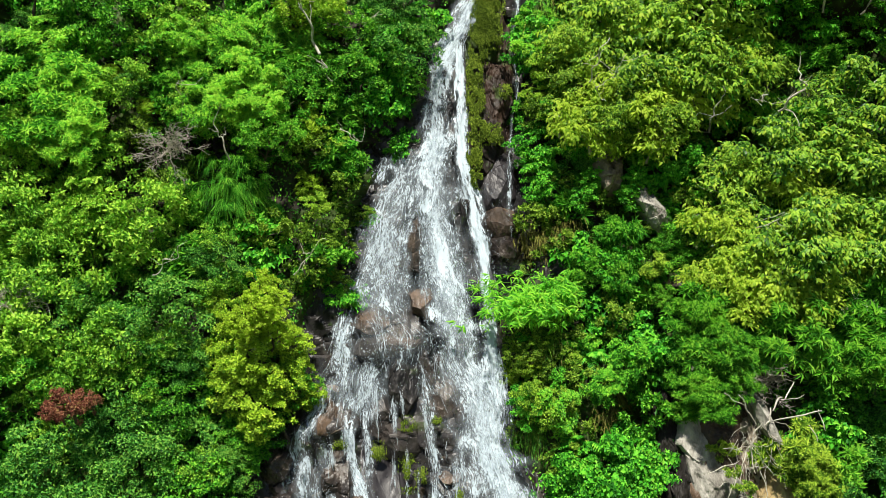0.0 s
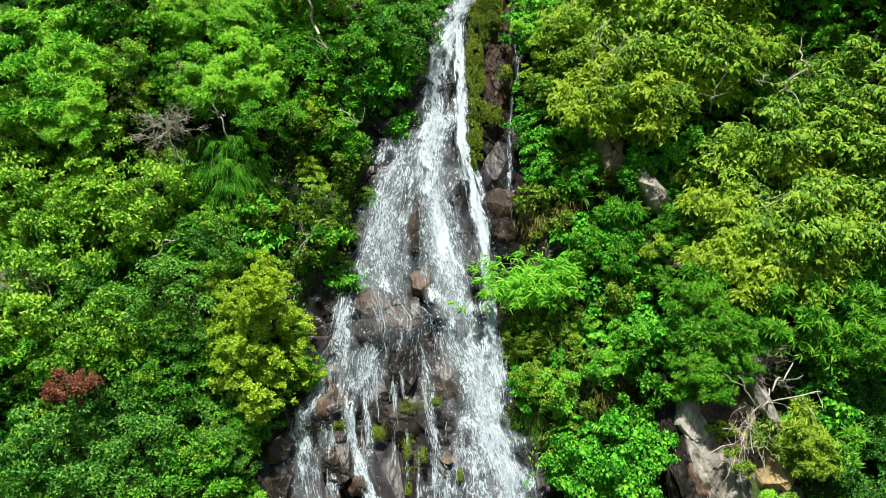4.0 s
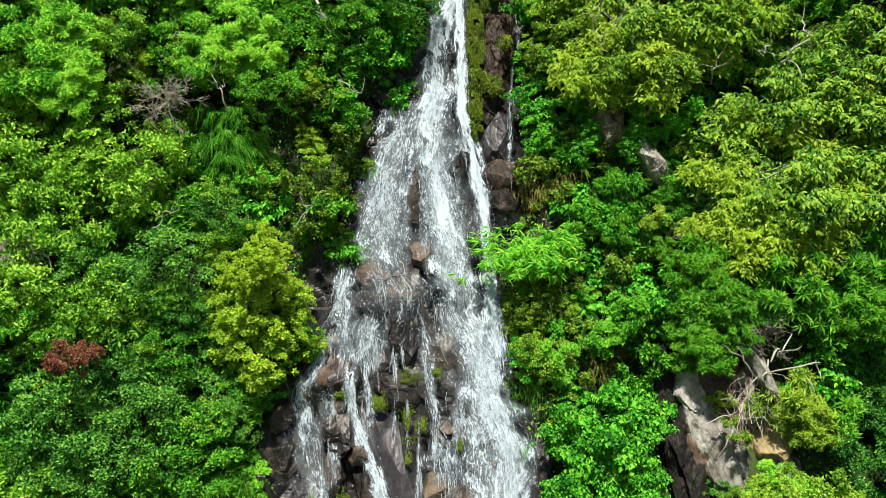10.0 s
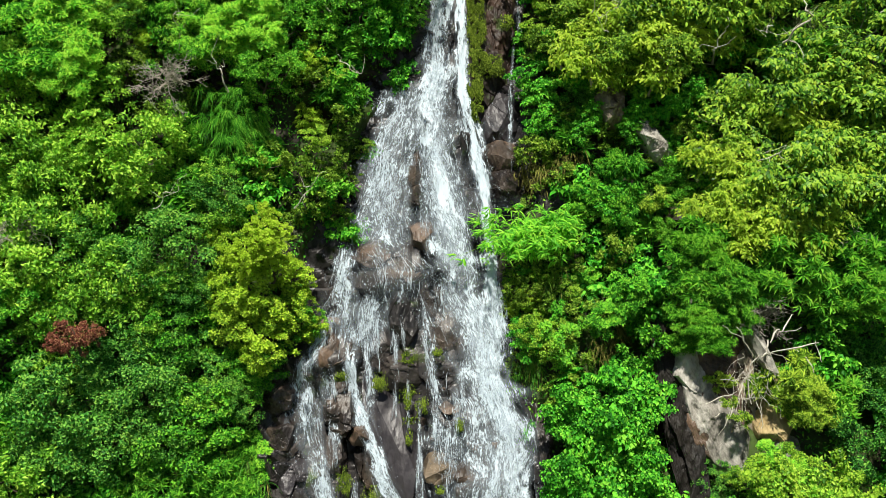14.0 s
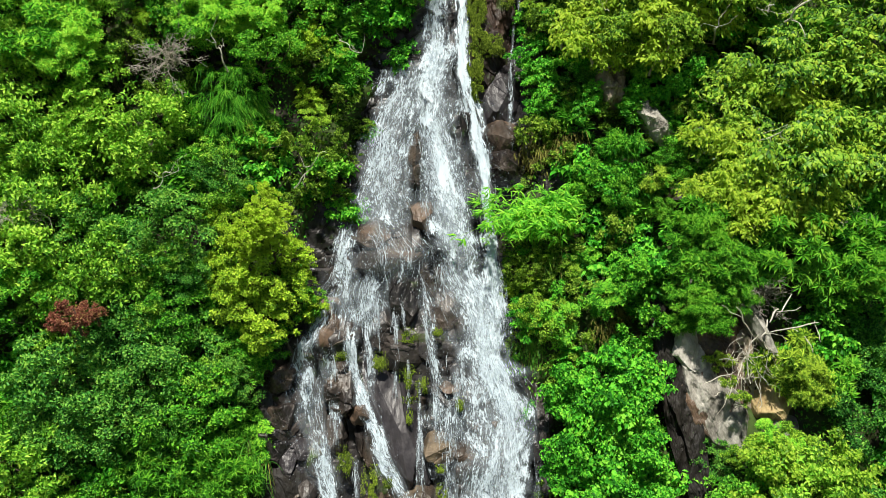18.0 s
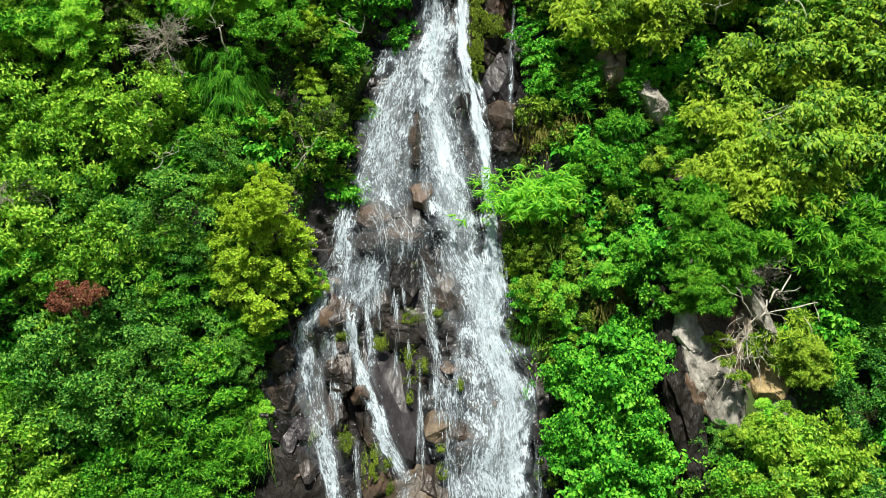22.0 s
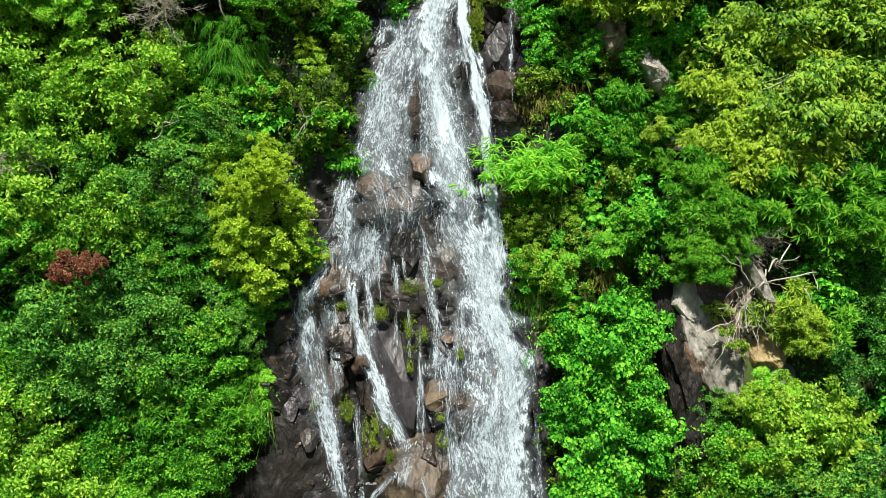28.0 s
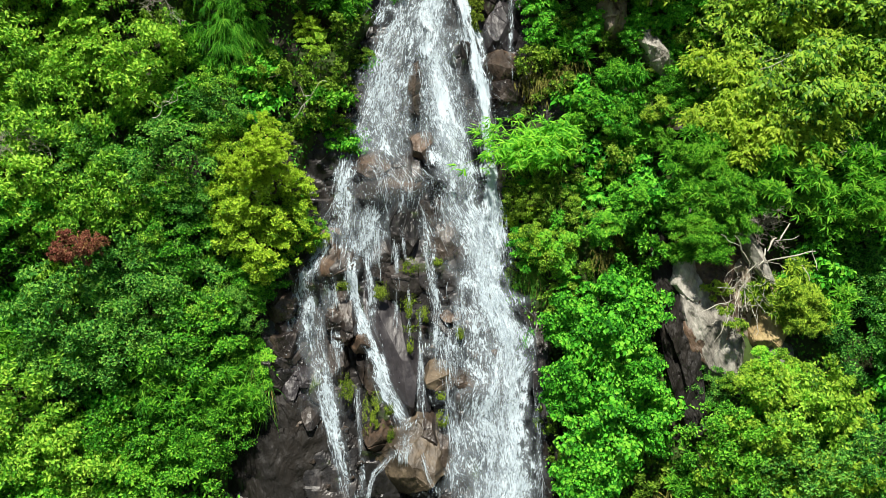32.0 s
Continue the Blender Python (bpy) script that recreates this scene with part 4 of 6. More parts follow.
plant("pale", 11.16, -2.67, 0.77, proud=1.6); plant("pale", 12.39, -2.34, 0.71, proud=1.4); plant("pale", 13.03, -1.50, 0.67, proud=1.2); plant("pale", 8.26, 4.84, 0.76, proud=1)
plant("pale", 7.59, 5.62, 0.76, proud=1); plant("reedy", 5.58, -0.99, 0.71, proud=1.1); plant("reedy", 5.52, -1.92, 0.67, proud=1.1); plant("whorl", 5.21, -2.67, 0.71, proud=1)
plant("whorl", 6.53, -3.16, 0.59, proud=1.2); plant("fine", 7.18, -1.50, 0.67, proud=0.9); plant("star", 6.53, -2.17, 0.50, proud=1.4); plant("bright", 5.41, -4.90, 0.71, proud=1.2)
plant("bright", 4.86, -5.68, 0.71, proud=1.2); plant("bright", 6.00, -5.83, 0.54, proud=1.2); plant("bright", 3.20, -6.28, 0.71, proud=1.1); plant("bright", 4.43, -4.59, 0.47, proud=1.3)
plant("whorl", 7.66, -3.80, 0.84, proud=1.2); plant("whorl", 8.25, -4.59, 0.87, proud=1.2); plant("whorl", 7.23, -4.90, 0.81, proud=1.2); plant("whorl", 7.81, -5.68, 0.64, proud=1.3)
plant("whorl", 9.06, -4.75, 0.76, proud=0.9); plant("vine", 3.69, -7.99, 0.84, proud=0.9); plant("vine", 5.01, -7.69, 0.84, proud=1); plant("vine", 5.80, -8.60, 0.84, proud=1)
plant("vine", 4.47, -9.06, 0.92, proud=1); plant("vine", 3.48, -9.80, 0.84, proud=0.9); plant("vine", 5.41, -10.10, 0.92, proud=1); plant("vine", 4.09, -10.99, 0.92, proud=1)
plant("vine", 5.68, -11.43, 0.92, proud=0.9); plant("vine", 4.21, -12.29, 0.92, proud=0.9); plant("limeleaf", 8.99, -9.81, 0.84, proud=1.3); plant("limeleaf", 10.28, -9.96, 0.84, proud=1.2)
plant("limeleaf", 11.52, -10.71, 0.92, proud=1); plant("limeleaf", 8.76, -10.99, 0.84, proud=1.1); plant("limeleaf", 10.02, -11.44, 1.01, proud=1.1); plant("limeleaf", 8.05, -12.01, 0.84, proud=1)
plant("limeleaf", 11.24, -12.16, 0.92, proud=1); plant("limeleaf", 9.31, -12.45, 0.84, proud=1); plant("star", 10.13, -7.39, 0.71, proud=1.5); plant("star", 10.75, -8.00, 0.60, proud=1.3)
plant("star", 8.28, -8.15, 0.37, proud=2.2); plant("fine", 12.28, -7.39, 0.92, proud=0.5); plant("lime", -11.20, -12.26, 0.92, proud=0.9); plant("lime", -9.66, -11.54, 0.84, proud=0.9)
plant("lime", -10.97, -11.10, 0.76, proud=0.8); plant("lime", -8.51, -12.27, 0.92, proud=0.9); plant("whorl", -6.20, -10.52, 0.67, proud=1); plant("whorl", -7.11, -11.55, 0.76, proud=0.9)
plant("whorl", -5.43, -9.49, 0.59, proud=1.5); plant("blue", -9.07, -7.98, 1.09, proud=0.8); plant("blue", -7.56, -8.89, 1.01, proud=0.9); plant("blue", -10.30, -9.18, 1.01, proud=0.7)
plant("blue", -6.62, -7.98, 0.76, proud=0.9); plant("leafy", 6.11, 0.40, 0.40, proud=1.2); plant("leafy", 5.73, -0.04, 0.34, proud=1.6); plant("pale", 5.73, 1.38, 0.40, proud=2.4)
plant("fine", 7.15, -0.82, 0.44, proud=1.5); plant("whorl", 7.34, -3.64, 0.71, proud=1.3); plant("whorl", 7.97, -3.16, 0.67, proud=1.2); plant("limeleaf", 8.98, -9.56, 0.67, proud=1.6)
plant("limeleaf", 9.66, -9.12, 0.44, proud=1.8); plant("limeleaf", 10.51, -9.49, 0.67, proud=1.4); plant("limeleaf", 3.23, 4.14, 0.60, proud=1.8); plant("limeleaf", 3.97, 4.47, 0.57, proud=1.8)
plant("limeleaf", 4.03, 3.02, 0.60, proud=2); plant("limeleaf", 3.00, 3.09, 0.47, proud=1.6); plant("limeleaf", 4.69, 1.94, 0.50, proud=2.2); plant("limeleaf", 5.44, 2.42, 0.57, proud=2.2)
plant("limetop", 4.53, 5.26, 0.47, proud=1.8); plant("yellowgreen", -3.93, 1.89, 0.59, proud=1.6); plant("limeleaf", -3.22, 1.41, 0.47, proud=1.6); plant("yellowgreen", -4.12, 0.22, 0.50, proud=1.6)
# big at z near 7: added above the view to shade the hollows.
plant("limeleaf", -3.85, -0.47, 0.47, proud=1.3); plant("leafy", -1.69, 4.59, 0.67, proud=1.2); plant("big", 9.20, 7.29, 1.34, proud=1.7); plant("big", 11.04, 7.49, 1.34, proud=1.7)
plant("big", 12.83, 7.29, 1.34, proud=1.7); plant("big", 14.14, 6.95, 1.18, proud=1.7); plant("big", 10.55, 5.24, 1.01, proud=0.2); plant("fine", -13.21, 7.16, 1.18, proud=1.6)
plant("blue", -12.08, 6.88, 1.01, proud=1.2); plant("creeper", -6.85, 1.65, 0.84, proud=0.2); plant("leafy", 2.60, -6.27, 0.48, proud=1.3); plant("creeper", 2.41, -4.87, 0.60, proud=1)
plant("creeper", 2.94, -4.09, 0.57, proud=1); plant("straw", 3.72, -1.32, 0.50, proud=1.2); plant("straw", 2.69, -1.32, 0.44, proud=1.2); plant("straw", 4.78, -6.38, 0.44, proud=1.4)
# Dark-leaved crowns set back here, their colour standing in for the hollows' shade.
plant("big", 11.36, 4.09, 0.92, proud=0.1); plant("big", 12.94, 3.51, 0.84, proud=0.1); plant("blue", -13.52, 5.65, 1.01, proud=0.1); plant("blue", -14.22, 4.85, 0.84, proud=0.2)
plant("big", 12.69, 2.43, 0.50, proud=2); plant("fine", 10.14, 2.45, 0.47, proud=1.2); plant("big", 13.39, 3.00, 0.37, proud=2); plant("fine", -13.74, 3.10, 0.92, proud=0.6)
plant("creeper", -13.38, 1.45, 0.76, proud=0.8); plant("creeper", -9.80, 1.81, 0.67, proud=0.9); plant("yellowtop", -10.68, 3.85, 0.27, proud=2); plant("limetop", -9.32, 2.63, 0.30, proud=2)
plant("blue", -9.81, 3.47, 0.67, proud=0.9); plant("limeleaf", 8.80, -9.50, 0.40, proud=1.2); plant("limeleaf", 9.28, -9.53, 0.44, proud=1.6); plant("limeleaf", 8.31, -9.84, 0.37, proud=0.8)
plant("star", 10.31, -7.94, 0.64, proud=1.4); plant("star", 9.97, -7.11, 0.57, proud=1.6); plant("star", 8.09, -7.68, 0.27, proud=3); plant("leaning", 2.80, -3.01, 1.12, proud=1.4)
plant("leaning", 3.62, -2.82, 0.90, proud=1.1); plant("leaning", 2.33, -3.28, 0.72, proud=1.7); plant("russet", -9.92, -5.64, 0.59, proud=5); plant("russet", -10.35, -5.81, 0.45, proud=5.5)
plant("russet", -9.77, -5.73, 0.40, proud=5); plant("russet", -10.76, -6.02, 0.31, proud=6); plant("yellowgreen", -5.86, -3.76, 0.79, proud=1.5); plant("yellowgreen", -5.02, -3.75, 0.86, proud=1.5)
plant("yellowgreen", -4.38, -4.42, 0.72, proud=1.4); plant("yellowgreen", -5.45, -4.66, 0.97, proud=1.5); plant("yellowgreen", -4.49, -5.33, 0.90, proud=1.3); plant("yellowgreen", -4.04, -5.86, 0.61, proud=1.3)
plant("yellowgreen", -5.81, -5.65, 0.83, proud=1.3); plant("yellowgreen", -4.97, -6.27, 0.90, proud=1.2); plant("yellowgreen", -6.36, -4.90, 0.72, proud=1.3); plant("yellowgreen", -6.71, -3.32, 0.50, proud=1.6)
plant("yellowgreen", -4.18, -5.18, 0.61, proud=1.8); plant("yellowtop", -5.27, -2.54, 0.47, proud=4.6); plant("yellowtop", -4.95, -3.06, 0.61, proud=4.6); plant("yellowtop", -5.34, -3.37, 0.61, proud=4.6)
plant("yellowtop", -4.81, -3.39, 0.54, proud=4.6); plant("yellowtop", -6.01, -3.67, 0.43, proud=4.6); plant("yellowtop", -4.68, -3.98, 0.43, proud=4.6); plant("yellowtop", -5.48, -4.05, 0.47, proud=4.6)
plant("limeleaf", 1.51, -7.22, 0.32, proud=2.5); plant("limeleaf", 1.43, -7.60, 0.25, proud=2.5); plant("leafy", 1.62, -6.16, 0.29, proud=2); plant("tips", 8.19, -2.42, 0.65, proud=2.4)
plant("tips", 9.08, -2.82, 0.65, proud=2.4); plant("tips", 10.00, -2.66, 0.65, proud=2.4); plant("tips", 10.61, -3.25, 0.54, proud=2.4); plant("tips", 8.59, -3.41, 0.54, proud=2.4)
plant("light", -12.46, -1.72, 0.61, proud=1.9); plant("light", -11.56, -1.31, 0.65, proud=1.9); plant("light", -10.78, -0.98, 0.61, proud=1.9); plant("light", -9.74, -1.14, 0.61, proud=1.9)
plant("light", -8.73, -1.48, 0.54, proud=1.9); plant("light", -7.69, -1.65, 0.54, proud=1.9); plant("light", -9.48, -4.83, 0.61, proud=1.9); plant("light", -8.06, -4.36, 0.61, proud=1.9)
plant("light", -8.86, -5.17, 0.50, proud=1.9); plant("whorl", 7.21, -5.57, 0.61, proud=1.9); plant("whorl", 7.79, -5.95, 0.61, proud=1.9); plant("whorl", 8.33, -5.43, 0.58, proud=1.9)
plant("whorl", 6.88, -6.14, 0.54, proud=1.9); plant("whorl", 6.50, -5.52, 0.54, proud=1.9); plant("limeleaf", 2.40, -6.01, 0.47, proud=1.8); plant("limeleaf", 2.97, -6.32, 0.47, proud=1.8)
plant("limeleaf", 2.75, -5.74, 0.36, proud=1.8); plant("limeleaf", 3.32, -6.04, 0.40, proud=1.8); plant("tips", 7.60, -2.34, 0.50, proud=2.6); plant("tips", 8.26, -2.91, 0.47, proud=2.6)
plant("tips", 9.35, -2.65, 0.58, proud=2.6); plant("tips", 10.24, -2.33, 0.54, proud=2.6); plant("tips", 11.01, -2.57, 0.58, proud=2.6); plant("tips", 11.93, -2.01, 0.54, proud=2.6)
plant("tips", 10.58, -2.99, 0.47, proud=2.6); plant("tips", 9.10, -2.01, 0.54, proud=2.6); plant("tips", 8.63, -2.43, 0.47, proud=2.6); plant("tips", 9.15, 5.63, 0.61, proud=2.8)
plant("tips", 9.88, 4.12, 0.61, proud=2.8); plant("tips", 8.67, 2.66, 0.61, proud=2.8); plant("tips", 10.45, 0.38, 0.65, proud=2.8); plant("tips", 11.25, -0.29, 0.61, proud=2.8)
plant("tips", 10.78, -1.29, 0.61, proud=2.8); plant("tips", 8.68, -0.96, 0.58, proud=2.8); plant("tips", 11.90, -1.61, 0.61, proud=2.8); plant("tips", 7.71, -0.80, 0.54, proud=2.8)
plant("tips", 9.59, -2.89, 0.61, proud=2.8); plant("tips", 10.69, -3.20, 0.61, proud=2.8); plant("tips", 8.41, -1.94, 0.58, proud=2.8); plant("tips", 3.90, 4.71, 0.54, proud=2.8)
plant("tips", 4.73, 3.93, 0.61, proud=2.8); plant("tips", 5.75, 3.03, 0.58, proud=2.8); plant("tips", 6.99, 3.38, 0.61, proud=2.8); plant("tips", 4.18, 2.68, 0.50, proud=2.8)
plant("tips", 6.04, 5.05, 0.61, proud=2.8); plant("leafy", 4.85, 0.01, 0.32, proud=2.2); plant("leafy", 5.73, 0.10, 0.29, proud=2.4); plant("leafy", 6.08, 0.45, 0.36, proud=1.8)
plant("leafy", 4.74, 1.07, 0.29, proud=2.2); plant("tips", 3.75, 2.44, 0.65, proud=2.8); plant("tips", 4.38, 1.98, 0.68, proud=3); plant("pale", 5.23, 2.24, 0.72, proud=3)
plant("tips", 6.11, 2.58, 0.72, proud=3); plant("pale", 6.95, 2.07, 0.68, proud=3); plant("tips", 4.80, 3.13, 0.65, proud=3); plant("tips", 5.83, 3.39, 0.68, proud=3)
plant("tips", 6.89, 3.31, 0.65, proud=3); plant("pale", 3.99, 3.44, 0.58, proud=2.8); plant("tips", 6.47, 1.57, 0.58, proud=3); plant("tips", 5.11, 1.49, 0.54, proud=3)
plant("pale", 4.38, 4.26, 0.58, proud=2.8); plant("tips", 7.63, 2.81, 0.58, proud=2.8); plant("creeper", -3.08, -1.00, 0.47, proud=1.4); plant("creeper", -2.87, -1.85, 0.47, proud=1.5)
plant("creeper", -3.28, -2.59, 0.50, proud=1.4); plant("creeper", -2.48, -0.75, 0.43, proud=1.5); plant("creeper", -3.08, -3.49, 0.47, proud=1.5); plant("creeper", -3.57, -1.85, 0.50, proud=1.2)
plant("leafy", -2.22, -0.92, 0.25, proud=2.2); plant("leafy", -2.57, -3.16, 0.32, proud=2.4); plant("leafy", -2.70, -3.73, 0.29, proud=2.4); plant("leafy", -2.36, -2.53, 0.22, proud=2.5)
plant("leafy", 6.17, -0.08, 0.29, proud=2.2); plant("leafy", 7.20, -0.34, 0.29, proud=2.2); plant("leafy", 6.96, -1.11, 0.32, proud=2); plant("creeper", 6.20, -1.03, 0.32, proud=1.8)
plant("leafy", 5.91, 1.25, 0.25, proud=2.4); plant("creeper", 4.93, 0.45, 0.22, proud=2.6); plant("yellowtop", -5.55, -3.90, 0.40, proud=4.8); plant("yellowtop", -4.64, -3.07, 0.36, proud=4.8)
plant("yellowtop", -5.05, -3.65, 0.43, proud=4.8); plant("yellowtop", -4.30, -4.10, 0.32, proud=5); plant("yellowtop", -5.03, -2.74, 0.40, proud=4.8)
plant("limeleaf", 2.03, -4.72, 0.29, proud=1.9); plant("yellowgreen", 2.51, -5.09, 0.36, proud=1.9); plant("limeleaf", 3.03, -4.54, 0.36, proud=1.9); plant("leafy", 3.33, -5.48, 0.36, proud=1.9)
plant("limeleaf", 2.67, -5.81, 0.32, proud=1.9); plant("yellowgreen", 2.02, -5.51, 0.29, proud=1.9); plant("limeleaf", 3.78, -4.78, 0.32, proud=1.9); plant("leafy", 2.38, -4.33, 0.25, proud=1.9)
plant("leafy", 4.08, 1.36, 0.43, proud=2.4); plant("leafy", 4.56, 0.39, 0.40, proud=2.6); plant("creeper", 3.79, 0.48, 0.40, proud=2.4); plant("leafy", 6.05, 0.57, 0.36, proud=2.8)
plant("leafy", 7.17, 0.65, 0.43, proud=2.6); plant("creeper", 7.48, -0.04, 0.40, proud=2.6); plant("leafy", 7.75, 1.09, 0.40, proud=2.6); plant("vine", 4.35, -0.21, 0.43, proud=2.4)
plant("leafy", 6.48, 1.01, 0.29, proud=2.8); plant("creeper", 4.94, 1.56, 0.25, proud=2.8)


def near_planted(x, z, reach):
    return any((x - a) ** 2 + (z - b) ** 2 < (reach * c) ** 2 for a, b, c in placed)


def bare(x, z, margin=0.0):
    if outside(np.array([x]), np.array([z]))[0] < margin:
        return True
    return any(((x - a) / (w + .2)) ** 2 + ((z - b) / (h + .2)) ** 2 < 1 for a, b, w, h in OUTCROPS)


def fill_slope():
    """Smaller growth wherever the slope between the larger plants would show."""
    rng = np.random.default_rng(77)
    todo = []
    for x in np.arange(-15.8, 15.9, 1.15):
        for z in np.arange(-15, 9.5, 1.15):
            px, pz = x + rng.uniform(-.45, .45), z + rng.uniform(-.45, .45)
            if bare(px, pz, .35) or near_planted(px, pz, .62):
                continue
            o = outside(np.array([px]), np.array([pz]))[0]
            if px > 0 and o < 3.5:
                kind = rng.choice(["grass", "creeper", "leafy", "fern", "creeper", "straw", "spray", "creeper"])
            elif px > 0:
                kind = rng.choice(["spray", "leafy", "shrub"])
            elif o < 1.2:
                kind = rng.choice(["creeper", "shrub", "leafy", "creeper"])
            else:
                kind = rng.choice(["shrub", "shrub", "leafy", "spray"])
            todo.append((str(kind), px, pz, float(rng.uniform(.75, 1.15))))
    for kind, px, pz, r in todo:
        plant(kind, px, pz, r, 0.0, 0.05)


fill_slope()


def undergrowth():
    """Low leaves close over the earth, and coarse forest on the slopes beyond."""
    rng = np.random.default_rng(5)
    n = 90000
    x, z = rng.uniform(-18, 18, n), rng.uniform(-16, 10, n)
    keep = outside(x, z) > 0.15 + 0.5 * fbm(x * 1.5, z * 1.5, 3)
    for a, b, w, h in OUTCROPS:
        keep &= ((x - a) / w) ** 2 + ((z - b) / h) ** 2 > 1
    x, z = x[keep], z[keep]
    p = np.stack([x, bank(x, z) - rng.uniform(0, .25, len(x)), z], -1)
    al = rng.normal(0, 1, p.shape) + [0, -.4, -.3]
    no = rng.normal(0, .5, p.shape) + [0, -.6, .8]
    L = rng.uniform(.07, .15, len(x))
    ob = new("undergrowth", leaf_mesh("undergrowth", p, al, no, L, L * .5, MAT_FINE, .1))
    tagged(ob, "low green leaves covering the hillside earth", "undergrowth", kind="stuff")
    n = 24000
    x = np.concatenate([rng.uniform(-120, -17, n // 2), rng.uniform(17, 120, n // 2)])
    z = rng.uniform(-16, 11, n)
    y = bank(x, z)
    zt = rng.uniform(9, 46, n // 2)
    x2, y2 = rng.uniform(-120, 120, n // 2), 35.4 + (zt - 11) * 1.25
    p = np.concatenate([np.stack([x, y, z], -1), np.stack([x2, y2, zt], -1)])
    lift = 1.6 * np.abs(fbm(p[:, 0] * .3, p[:, 2] * .3, 21)) + rng.uniform(0, .8, len(p))
    p = p + lift[:, None] * [0, -.9, .6]
    al, no = rng.normal(size=p.shape), rng.normal(0, .5, p.shape) + [0, -.6, .9]
    L = rng.uniform(.7, 1.5, len(p))
    ob = new("far_forest", leaf_mesh("far_forest", p, al, no, L, L * .6, MAT_BLUE, .15))
    tagged(ob, "dense green forest on the slopes around", "forest", kind="stuff")


undergrowth()


# ================= the waterfall =================
WATERFALL = new("waterfall")
WATERFALL.location = (0, 30, 0)
tagged(WATERFALL, "white cascading waterfall spreading down a dark rock face", "waterfall")


def at_fall(ob):
    ob.matrix_parent_inverse = WATERFALL.matrix_basis.inverted()
    return ob


def water_mesh(name, verts, faces, material, way, flow, lace):
    me = mesh_of(name, verts, faces, material, True)
    me.attributes.new("way", "FLOAT_VECTOR", "POINT").data.foreach_set("vector", np.asarray(way, np.float32).ravel())
    for key, value in (("flow", flow), ("lace", lace)):
        me.attributes.new(key, "FLOAT", "POINT").data.foreach_set("value", np.asarray(value * np.ones(len(verts)), np.float32))
    return me


